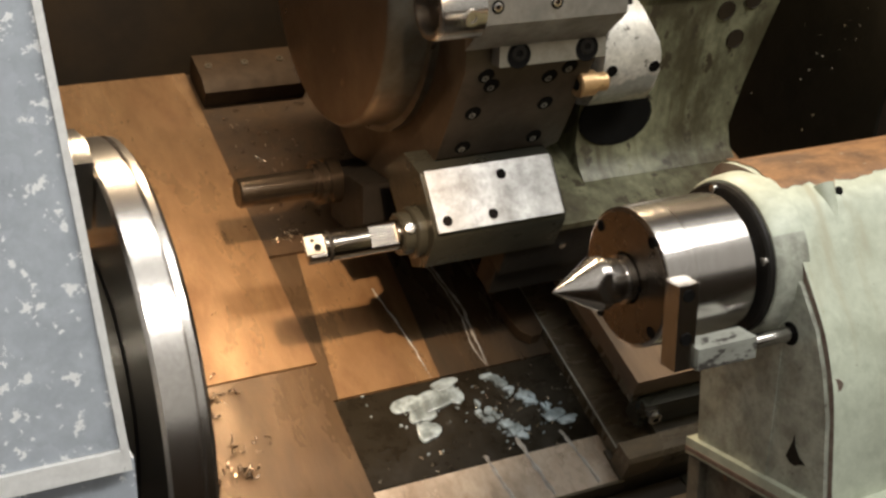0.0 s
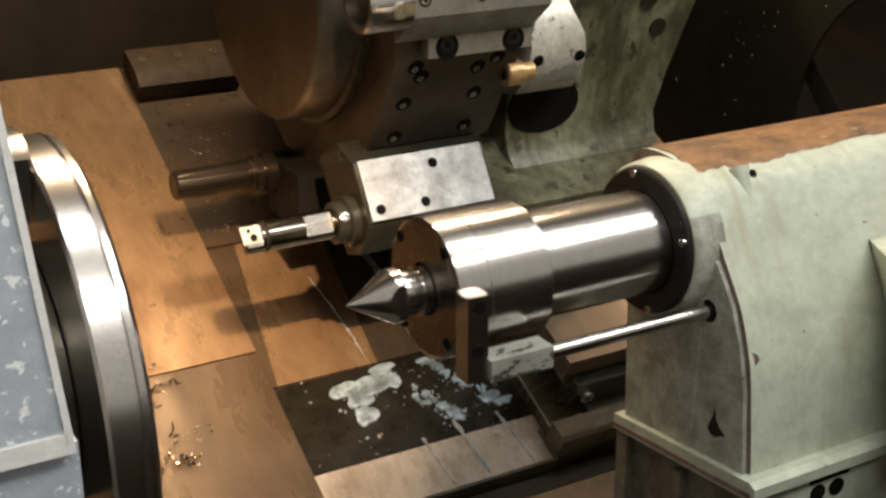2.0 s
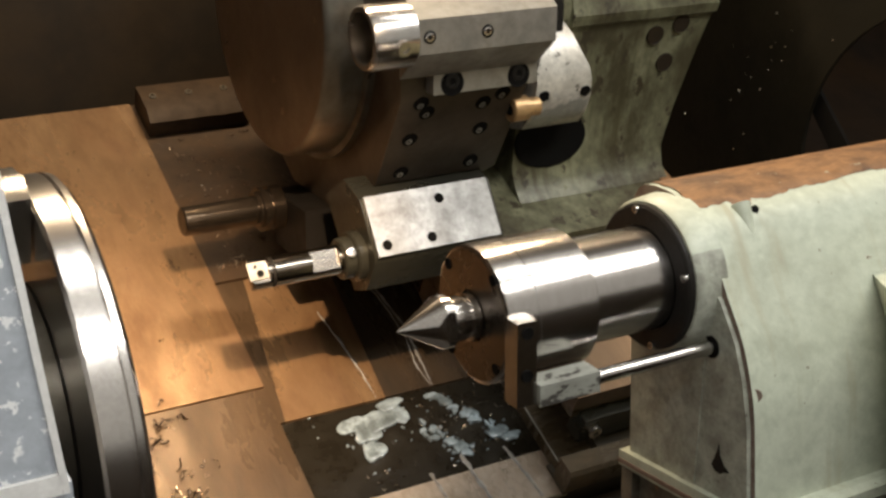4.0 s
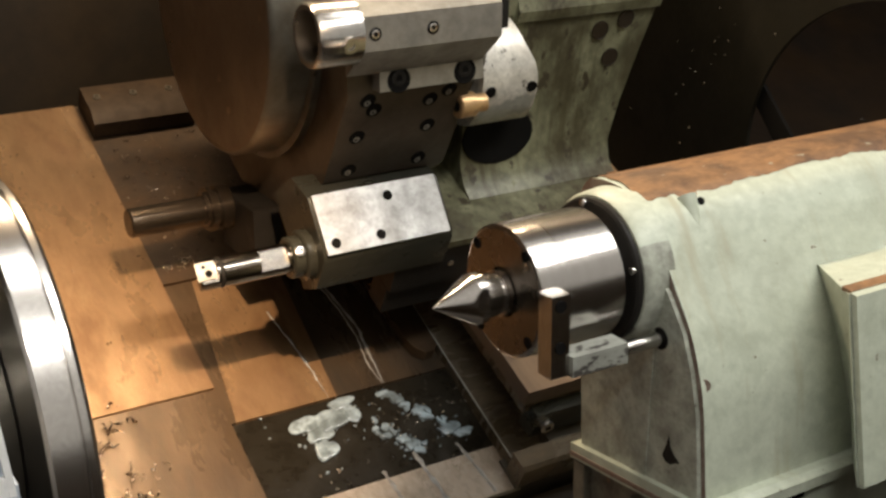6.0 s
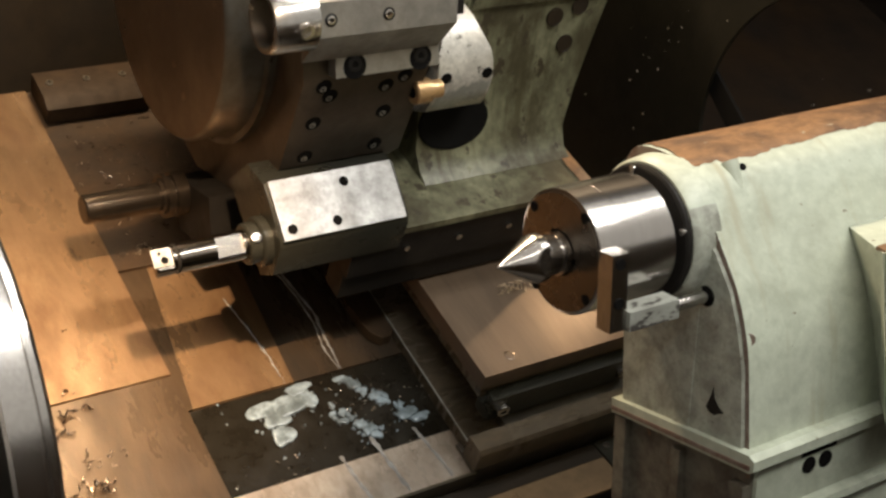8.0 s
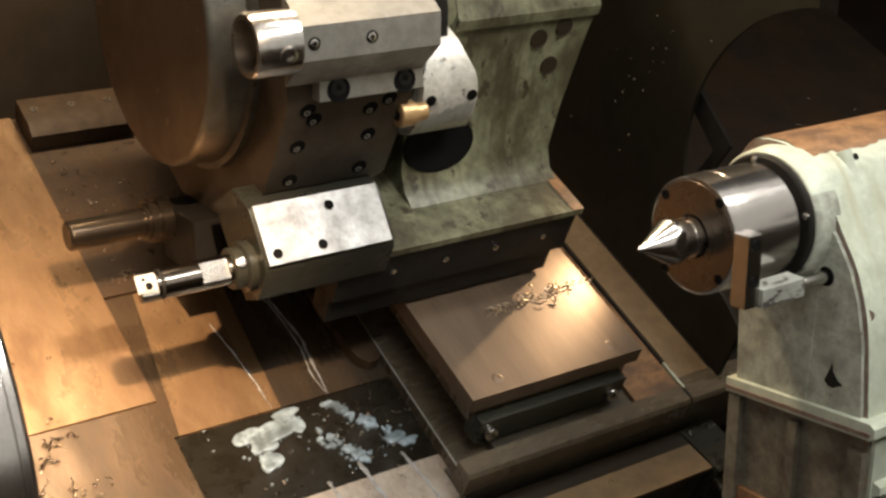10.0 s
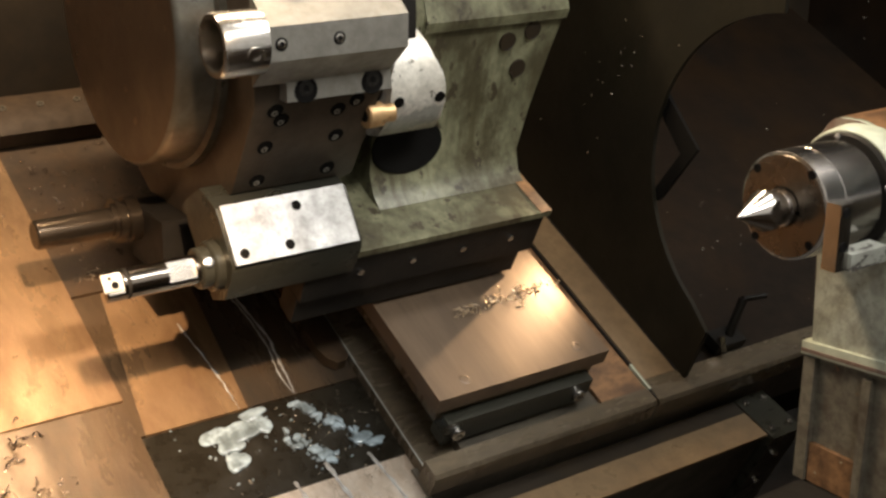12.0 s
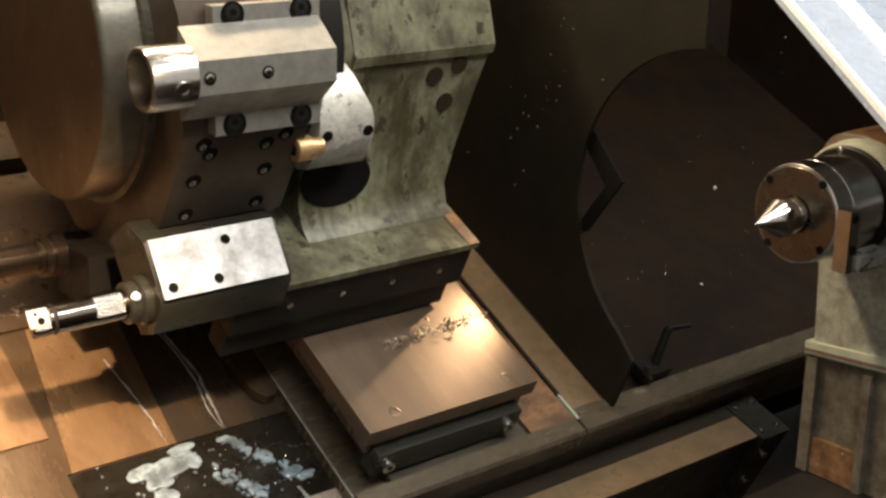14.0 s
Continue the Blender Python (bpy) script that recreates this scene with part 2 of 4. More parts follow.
def bm_prism(profile, x0, x1, bm=None):
    """A (y, z) profile drawn out along x."""
    bm = bm or bmesh.new()
    a = [bm.verts.new((x0, y, z)) for y, z in profile]
    b = [bm.verts.new((x1, y, z)) for y, z in profile]
    n = len(profile)
    bm.faces.new(a)
    bm.faces.new(b[::-1])
    for i in range(n):
        bm.faces.new((a[i], b[i], b[(i + 1) % n], a[(i + 1) % n]))
    return bm


def bm_slab(outline, z0, z1, bm=None):
    """An (x, y) outline drawn out along z."""
    bm = bm or bmesh.new()
    a = [bm.verts.new((x, y, z0)) for x, y in outline]
    b = [bm.verts.new((x, y, z1)) for x, y in outline]
    n = len(outline)
    bm.faces.new(a)
    bm.faces.new(b[::-1])
    for i in range(n):
        bm.faces.new((a[i], b[i], b[(i + 1) % n], a[(i + 1) % n]))
    return bm


def bm_turned(profile, y=0.0, z=0.0, seg=64, bm=None):
    """An (x, r) profile turned about the line (y, z) along x."""
    bm = bm or bmesh.new()
    rings = []
    for x, r in profile:
        if r < 1e-6:
            rings.append([bm.verts.new((x, y, z))])
        else:
            rings.append([bm.verts.new((x, y + r * math.cos(2 * math.pi * i / seg), z + r * math.sin(2 * math.pi * i / seg))) for i in range(seg)])
    for p, q in zip(rings, rings[1:]):
        for i in range(seg):
            j = (i + 1) % seg
            if len(p) == 1 and len(q) > 1:
                bm.faces.new((p[0], q[j], q[i]))
            elif len(q) == 1 and len(p) > 1:
                bm.faces.new((p[i], p[j], q[0]))
            elif len(p) > 1:
                bm.faces.new((p[i], p[j], q[j], q[i]))
    for ring in (rings[0], rings[-1]):
        if len(ring) > 1:
            bm.faces.new(ring)
    return bm


def bm_rod(a, b, r, seg=20, r2=None, bm=None):
    """A round bar from a to b."""
    bm = bm or bmesh.new()
    a, b = Vector(a), Vector(b)
    m = Matrix.Translation((a + b) / 2) @ (b - a).to_track_quat("Z", "Y").to_matrix().to_4x4()
    bmesh.ops.create_cone(bm, cap_ends=True, segments=seg, radius1=r, radius2=r if r2 is None else r2, depth=(b - a).length, matrix=m)
    return bm


def bm_socket(at, way, r, h):
    """A cap screw head with its hexagon socket."""
    bm = bmesh.new()
    rings = []
    for rr, zz, n in ((r, -h * 0.5, 18), (r, h * 0.85, 18), (r * 0.88, h, 18)):
        rings.append([bm.verts.new((rr * math.cos(2 * math.pi * i / 18), rr * math.sin(2 * math.pi * i / 18), zz)) for i in range(n)])
    for rr, zz in ((r * 0.52, h), (r * 0.5, h * 0.25)):
        ring = []
        for i in range(18):
            a = 2 * math.pi * i / 18
            k = math.cos(math.pi / 6) / math.cos((a % (math.pi / 3)) - math.pi / 6)
            ring.append(bm.verts.new((rr * k * math.cos(a), rr * k * math.sin(a), zz)))
        rings.append(ring)
    for p, q in zip(rings, rings[1:]):
        for i in range(18):
            bm.faces.new((p[i], p[(i + 1) % 18], q[(i + 1) % 18], q[i]))
    bm.faces.new(rings[-1])
    bm.faces.new(rings[0][::-1])
    m = Matrix.Translation(at) @ Vector(way).to_track_quat("Z", "Y").to_matrix().to_4x4()
    bmesh.ops.transform(bm, matrix=m, verts=bm.verts)
    return bm


def bm_hole(at, way, r, depth=0.004, lip=0.0012):
    """A counterbore: a dark cup whose rim stands just proud of its face."""
    bm = bmesh.new()
    seg = 20
    rings = []
    for rr, zz in ((r * 1.04, -0.001), (r * 1.03, lip * 0.5), (r * 0.95, lip * 0.7), (r * 0.90, lip * 0.25), (r * 0.45, lip * 0.25)):
        rings.append([bm.verts.new((rr * math.cos(2 * math.pi * i / seg), rr * math.sin(2 * math.pi * i / seg), zz)) for i in range(seg)])
    for p, q in zip(rings, rings[1:]):
        for i in range(seg):
            bm.faces.new((p[i], p[(i + 1) % seg], q[(i + 1) % seg], q[i]))
    bm.faces.new(rings[-1])
    m = Matrix.Translation(at) @ Vector(way).to_track_quat("Z", "Y").to_matrix().to_4x4()
    bmesh.ops.transform(bm, matrix=m, verts=bm.verts)
    return bm


# ---- setting ----
ZS = -0.48          # chip sheets
single("workshop_ground", bm_slab([(-4, -4), (5, -4), (5, 5), (-4, 5)], -0.05, 0.0), CONCRETE, (0, 0, 0), "grey concrete workshop floor", "floor", kind="structure").matrix_world = Matrix()


def wall(name, bm, mat, label):
    return single(name, bm, mat, (0, 0, 0), label, "wall", kind="structure", bevel=0.002)


# back guard stands upright behind the bed
up = (SA, CA)
wall("wall_back", bm_prism([(0.855, ZS - 0.05), (0.905, ZS - 0.05), (0.905 + 1.5 * SA, ZS + 1.5 * CA), (0.855 + 1.5 * SA, ZS + 1.5 * CA)], -0.75, 1.75), WALL, "dark oily back guard of the machine")
wall("wall_left", bm_prism([(-0.12, -0.7), (0.85, -0.7), (0.85 + 1.4 * SA, ZS + 1.4 * CA), (0.35, 0.95)], -0.80, -0.45), BROWN, "brown headstock wall behind the chuck")
# unseen roof, added to keep the workshop tubes off the back
wall("roof_light_block", bm_prism([hu(-0.10, 0.92), hu(-1.45, 0.92), hu(-1.45, 0.95), hu(-0.10, 0.95)], -0.80, 1.75), WALL, "unseen dark roof panel that shades the back of the machine")
# sill out of view, added to cut off front light on the sheets
wall("wall_front_light_block", bm_prism([hu(0.451, 0.0475), hu(0.49, 0.0475), hu(0.49, -1.15), hu(0.451, -1.15)], -0.80, 1.75), WALL, "unseen dark sill added to block light from the front")
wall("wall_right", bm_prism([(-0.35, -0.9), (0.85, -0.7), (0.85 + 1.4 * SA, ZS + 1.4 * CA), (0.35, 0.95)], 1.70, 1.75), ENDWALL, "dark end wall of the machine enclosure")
wall("chip_pan", bm_prism([hu(0.449, -0.62), hu(-0.70, -0.62), hu(-0.70, -0.64), hu(0.449, -0.64)], 0.30, 1.699), ENDWALL, "dark brown chip pan under the bed")

# chip sheets
EDGE = 0.103


def sheets():
    left = thing("chip_sheet", (-0.2, 0.5, ZS), "brown oily steel chip sheet with scattered swarf", "sheet", kind="structure")
    part("upper_sheet", bm_slab([(-0.46, 0.335), (0.018, 0.335), (0.018, 0.853), (-0.46, 0.853)], ZS - 0.02, ZS), SHEET, left, bevel=0.001)
    # shade below y 0.335 is put into this sheet's darker colour
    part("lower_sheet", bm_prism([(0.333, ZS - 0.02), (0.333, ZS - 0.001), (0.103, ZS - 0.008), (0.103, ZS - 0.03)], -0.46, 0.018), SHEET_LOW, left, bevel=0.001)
    right = thing("chip_sheet", (0.15, 0.5, ZS), "orange brown steel sheet running down to a wet dark sheet", "sheet", kind="structure")
    part("rear_sheet", bm_slab([(0.0185, 0.505), (0.30, 0.505), (0.30, 0.853), (0.0185, 0.853)], ZS - 0.03, ZS - 0.003), SHEET_BACK, right, "dark brown oily rear sheet", bevel=0.001)
    part("upper_sheet", bm_slab([(0.0257, 0.285), (0.150, 0.285), (0.166, 0.504), (0.0557, 0.504)], ZS - 0.03, ZS - 0.006), SHEET, right, bevel=0.0003)
    part("seam_strip", bm_slab([(0.0185, 0.285), (0.0255, 0.285), (0.0555, 0.504), (0.0185, 0.504)], ZS - 0.03, ZS - 0.0062), SHEET_LOW, right, bevel=0.0006)
    # turret shade painted as a darker strip of the same sheet
    part("shaded_sheet", bm_slab([(0.1502, 0.285), (0.30, 0.285), (0.30, 0.504), (0.1662, 0.504)], ZS - 0.03, ZS - 0.0062), SHEET_MID, right, "steel sheet with the turret's shade in its colour", bevel=0.0006)
    part("wet_sheet", bm_prism([(0.283, ZS - 0.03), (0.283, ZS - 0.007), (0.165, ZS - 0.010), (0.165, ZS - 0.03)], 0.0185, 0.30), SHEET_WET, right, bevel=0.001)
    part("lower_sheet", bm_prism([(0.163, ZS - 0.03), (0.163, ZS - 0.009), (EDGE, ZS - 0.011), (EDGE, ZS - 0.03)], 0.0185, 0.296), SHEET_GREY, right, bevel=0.001)
    part("folded_edge", bm_prism([(EDGE - 0.0005, ZS - 0.030), (EDGE - 0.0005, ZS - 0.0105), (EDGE - 0.003, ZS - 0.012), (EDGE - 0.0045, ZS - 0.10), (EDGE - 0.002, ZS - 0.10)], 0.0185, 0.296), DARK, right, "dark folded front edge of the sheet", bevel=0.001)


sheets()


# ---- bed and cross slide ----
ZB = -0.379


def bed():
    b = thing("lathe_bed", (0.5, 0.3, ZS), "oily brown slant bed with worn ways and front ledge", "bed", kind="structure")
    part("bed_body", bm_box(0.346, 0.693, 0.105, 0.85, ZS - 0.2, -0.462), DARK, b, bevel=0.001)
    # the same bed past the guard, in a much darker brown
    part("far_bed", bm_box(0.6935, 1.6, 0.139, 0.85, ZS - 0.2, -0.4625), ENDWALL, b, "dark brown bed behind the guard", bevel=0.001)
    part("side_way", bm_prism([(0.1265, ZS - 0.01), (0.85, ZS - 0.01), (0.85, -0.474), (0.1265, -0.474)], 0.2965, 0.3455), LEDGE, b, bevel=0.0015)
    part("worn_way_edge", bm_prism([(0.127, -0.4737), (0.60, -0.4737), (0.60, -0.4732), (0.127, -0.4732)], 0.2968, 0.2986), BARE, b, "bright worn edge of the way")
    for x0, x1, y1 in ((0.29, 0.629, 0.126), (0.6325, 1.60, 0.138)):
        part("front_ledge", bm_prism([(0.100, -0.485), (0.100, -0.458), (0.104, -0.4535), (y1, -0.4535), (y1, -0.485)], x0, x1), LEDGE, b, bevel=0.0015)
    part("front_skirt", bm_prism([(0.101, -0.4855), (0.108, -0.56), (0.14, -0.56), (0.14, -0.4855)], 0.29, 1.60), DARK, b, bevel=0.002)
    part("way_cover", bm_box(0.6355, 0.688, 0.1385, 0.85, -0.461, -0.4535), WAY, b, bevel=0.0015)
    part("wiper_strip", bm_box(0.6295, 0.6325, 0.108, 0.85, -0.461, -0.4525), BLACK, b, bevel=0.0006)
    part("strip_end", bm_box(0.6292, 0.6328, 0.122, 0.165, -0.461, -0.4515), PAINT, b, "pale worn end of the strip", bevel=0.0006)
    part("way_base", bm_box(0.556, 0.629, 0.127, 0.85, -0.461, -0.456), RUST, b, bevel=0.001)


bed()


def cross_slide():
    c = thing("cross_slide", (0.425, 0.3, -0.45), "worn steel slide plate with brown glaze and swarf on it", "slide")
    part("slide_plate", bm_box(0.301, 0.549, 0.148, 0.60, ZB - 0.022, ZB), BEDSTEEL, c, bevel=0.0015)
    part("slide_block", bm_box(0.310, 0.540, 0.154, 0.60, ZB - 0.045, ZB - 0.0225), LEDGE, c, bevel=0.002)
    part("clamp_bar", bm_box(0.318, 0.532, 0.138, 0.162, ZB - 0.073, ZB - 0.036), HOLDERDARK, c, bevel=0.002)
    part("slide_foot", bm_box(0.345, 0.532, 0.163, 0.60, -0.4535, ZB - 0.0455), DARK, c, bevel=0.002)
    for x in (0.335, 0.515):
        part("clamp_screw", bm_socket((x, 0.1375, ZB - 0.056), (0, -1, 0), 0.0085, 0.006), STEEL, c)
    for x in (0.347, 0.512):
        part("plate_screw", bm_socket((x, 0.167, ZB - 0.003), (0, 0, 1), 0.0075, 0.0035), BEDSTEEL, c)


cross_slide()

# ---- turret ----
TY, TZ, AP = 0.575, -0.135, 0.222     # turret axis and the distance of its facets
SIDES, A0 = 12, 185.0


def facet(n):
    """Unit vectors off facet n and along it, upwards."""
    a = radians(A0 - 30 * n)
    return Vector((0, math.cos(a), math.sin(a))), Vector((0, math.sin(a), -math.cos(a)))


def on_facet(n, x, up_, out=0.0):
    o, t = facet(n)
    return Vector((x, TY, TZ)) + o * (AP + out) + t * up_


def bm_on_facet(n, x0, x1, u0, u1, o0, o1, bm=None):
    bm = bm or bmesh.new()
    v = [bm.verts.new(on_facet(n, x, u, o)) for x in (x0, x1) for u in (u0, u1) for o in (o0, o1)]
    for f in ((0, 1, 3, 2), (4, 6, 7, 5), (0, 4, 5, 1), (2, 3, 7, 6), (0, 2, 6, 4), (1, 5, 7, 3)):
        bm.faces.new([v[i] for i in f])
    return bm


def turret():
    t = thing("tool_turret", (0.2, TY, TZ - 0.25), "brown-stained twelve-sided tool turret with round cover", "turret")
    drum = []
    for i in range(SIDES):
        a = radians(A0 + 15 + 30 * i)
        drum.append((TY + AP / math.cos(radians(15)) * math.cos(a), TZ + AP / math.cos(radians(15)) * math.sin(a)))
    part("drum", bm_prism(drum, 0.118, 0.262), FACET, t, bevel=0.003)
    part("cover_rim", bm_turned([(0.118, 0.172), (0.110, 0.172), (0.108, 0.165), (0.105, 0.165), (0.102, 0.163), (0.072, 0.163), (0.0665, 0.1595), (0.0660, 0.1585)], TY, TZ, 96), DISCRIM, t, "worn grey rim of the turret cover")
    part("cover", bm_turned([(0.0659, 0.1583), (0.0655, 0.1575), (0.0648, 0.150), (0.0648, 0.0)], TY, TZ, 96), DISC, t, "brown oily round turret cover")
    part("hub", bm_turned([(0.262, 0.185), (0.33, 0.185)], TY, TZ, 64), BLACK, t)
    for x, u in ((0.142, 0.052), (0.152, 0.038), (0.142, 0.002), (0.144, -0.047), (0.216, 0.042), (0.224, 0.004), (0.227, -0.045), (0.236, 0.052)):
        part("bolt_hole", bm_hole(on_facet(0, x, u), facet(0)[0], 0.0085), HOLE, t)
        # small grey head set low in the hole, standing for its glint
        part("bolt", bm_socket(on_facet(0, x, u, -0.0006) - facet(0)[1] * 0.0034, facet(0)[0], 0.0036, 0.0014), HOLDER, t)
    return t


turret()


PR, PT, P0 = Vector((0, -0.857, -0.516)), Vector((0, -0.516, 0.857)), Vector((0, 0.342, -0.212))


def at_plate(x, a, b):
    """A place a metres out and b metres off the edge of the lower holder's plate."""
    return Vector((x, 0, 0)) + P0 + PR * a + PT * b


def yz(v):
    return (v.y, v.z)


def lower_holder():
    h = thing("tool_holder", tuple(at_plate(0.17, 0, -0.04)), "dark steel boring bar holder with a bright milled top plate", "tool holder", "tool holders on the turret")
    prof = [(0.001, -0.0045), (0.062, -0.0045), (0.070, -0.010), (0.088, -0.046), (0.080, -0.078), (-0.03, -0.085), (-0.03, -0.03)]
    part("body", bm_prism([yz(at_plate(0, a, b)) for a, b in prof], 0.093, 0.246), HOLDERDARK, h, bevel=0.003)
    part("top_plate", bm_prism([yz(at_plate(0, a, b)) for a, b in [(0, -0.004), (0.0644, -0.004), (0.0644, 0.0), (0, 0.0)]], 0.096, 0.241), PLATE, h, "bright milled steel plate with three screws", bevel=0.0006)
    for x, a in ((0.108, 0.0535), (0.160, 0.0535), (0.180, 0.014)):
        part("set_screw", bm_hole(at_plate(x, a, 0.0), PT, 0.0052), HOLE, h)
    p = at_plate(0, 0.050, -0.045)
    r, x0 = 0.0158, -0.031
    b = thing("boring_bar", (x0, p.y, p.z), "bright steel boring bar with a flat near its collar", "boring bar", "boring bars on the turret")
    shank = bm_turned([(x0 + 0.027, r * 0.90), (x0 + 0.0275, r), (x0 + 0.05, r), (0.036, r), (0.0362, r), (0.066, r), (0.0662, r), (0.094, r)], p.y, p.z, 48)
    for v in shank.verts:
        off = (Vector((0, v.co.y - p.y, v.co.z - p.z))).dot(PT)
        if off > r * 0.72 and 0.0361 < v.co.x < 0.0661:
            v.co -= PT * (off - r * 0.72)
    smooth_by_angle(part("shank", shank, BARSTEEL, b).data, 12)
    part("band", bm_turned([(x0 + 0.0235, r * 0.9), (x0 + 0.0236, r * 0.985), (x0 + 0.0270, r * 0.985), (x0 + 0.0271, r * 0.9)], p.y, p.z, 48), BLACK, b, "dark groove behind the head")
    head = bm_turned([(x0 + 0.002, 0.0), (x0 + 0.002, r * 0.90), (x0 + 0.004, r), (x0 + 0.010, r), (x0 + 0.016, r), (x0 + 0.020, r), (x0 + 0.0203, r), (x0 + 0.0234, r)], p.y, p.z, 48)
    for v in head.verts:
        rel = Vector((0, v.co.y - p.y, v.co.z - p.z))
        off = rel.dot(PT)
        if v.co.x < x0 + 0.0201 and off > r * 0.72:
            v.co -= PT * (off - r * 0.72)
        if off < 0:
            v.co.x += max(0.0, 0.5 - (v.co.x - x0) * 25) * -off * 0.9
    smooth_by_angle(part("head", head, BARSTEEL, b, "cutter head with a milled pocket").data, 12)
    part("insert_seat", bm_prism([yz(at_plate(0, 0.050 + a, -0.045 + r * 0.72 + q)) for a, q in ((-0.0108, 0.0001), (0.0085, 0.0001), (0.0080, 0.0016), (-0.0105, 0.0016))], x0 - 0.001, x0 + 0.0185), HOLDER, b, "bright insert on the head", bevel=0.0006)
    seat = at_plate(x0 + 0.011, 0.0520, -0.045 + r * 0.72 + 0.0017)
    part("insert_screw", bm_hole(seat, PT, 0.0036), HOLE, b)
    part("coolant_hole", bm_hole(seat - PR * 0.0075 - Vector((0.004, 0, 0)), PT, 0.0017), HOLE, b)
    part("collar", bm_turned([(0.093, 0.027), (0.085, 0.027), (0.083, 0.025), (0.0825, 0.022), (0.072, 0.022), (0.070, 0.020), (0.070, 0.0159)], p.y, p.z, 40), HOLDERDARK, h, "dark round collar round the bar")
    part("collar_screw", bm_socket(Vector((0.077, p.y, p.z)) + PT * 0.0215, PT, 0.006, 0.003), STEEL, h)


lower_holder()


def upper_holder():
    n = 1
    o, t = facet(n)
    h = thing("tool_holder", tuple(on_facet(n, 0.2, 0)), "worn grey steel holder with an empty round sleeve", "tool holder", "tool holders on the turret")
    part("base_flange", bm_on_facet(n, 0.145, 0.264, -0.054, 0.072, 0.001, 0.016), HOLDER, h, bevel=0.002)
    body = bmesh.new()
    prof = [(-0.034, 0.0162), (-0.004, 0.051), (0.029, 0.051), (0.056, 0.0162)]
    a = [body.verts.new(on_facet(n, 0.108, u, q)) for u, q in prof]
    c = [body.verts.new(on_facet(n, 0.262, u, q)) for u, q in prof]
    body.faces.new(a)
    body.faces.new(c[::-1])
    for i in range(4):
        body.faces.new((a[i], c[i], c[(i + 1) % 4], a[(i + 1) % 4]))
    part("body", body, HOLDER, h, bevel=0.0015)
    for x in (0.122, 0.184):
        part("set_screw", bm_hole(on_facet(n, x, 0.012, 0.051), o, 0.0062), HOLE, h)
        part("screw_socket", bm_socket(on_facet(n, x, 0.012, 0.0503), o, 0.0045, 0.0018), STEEL, h)
    for u in (-0.044, 0.063):
        for x in (0.166, 0.242):
            part("counterbore", bm_hole(on_facet(n, x, u, 0.016), o, 0.0125), HOLE, h)
            part("cap_screw", bm_socket(on_facet(n, x, u, 0.0150) - t * -0.002, o, 0.0078, 0.0024), BLACK, h)
    p = on_facet(n, 0, 0.012, 0.028)
    sleeve = part("sleeve", bm_turned([(0.108, 0.031), (0.066, 0.031), (0.063, 0.029), (0.063, 0.0245), (0.098, 0.0225), (0.098, 0.0)], p.y, p.z, 48), STEEL, h, "bright empty sleeve with one set screw")
    part("sleeve_screw", bm_socket(Vector((0.092, p.y, p.z)) + o * 0.0305 - t * 0.006, o - t * 0.2, 0.0085, 0.002), STEEL, sleeve)


upper_holder()


def rear_holder():
    n = -2
    p = on_facet(n, 0, 0.035, 0.045)
    h = thing("tool_holder", (0.1, p.y, p.z), "dark oily holder with a stubby bar in shade", "tool holder", "tool holders on the turret")
    part("body", bm_on_facet(n, 0.085, 0.246, -0.044, 0.05, 0.001, 0.068), BLACK, h, bevel=0.003)


rear_holder()


def rear_bar():
    y, z = 0.497, -0.362
    b = thing("boring_bar", (0.0, y, z), "short oily boring bar with a bright collar", "boring bar", "boring bars on the turret")
    part("shank", bm_turned([(-0.034, 0.0), (-0.034, 0.015), (-0.032, 0.0168), (0.055, 0.0168)], y, z, 40), OILY, b)
    part("collar", bm_turned([(0.053, 0.0168), (0.053, 0.021), (0.058, 0.021), (0.0582, 0.026), (0.0635, 0.026), (0.0637, 0.0215), (0.070, 0.0215), (0.0702, 0.026), (0.084, 0.026)], y, z, 40), OILY, b)


rear_bar()


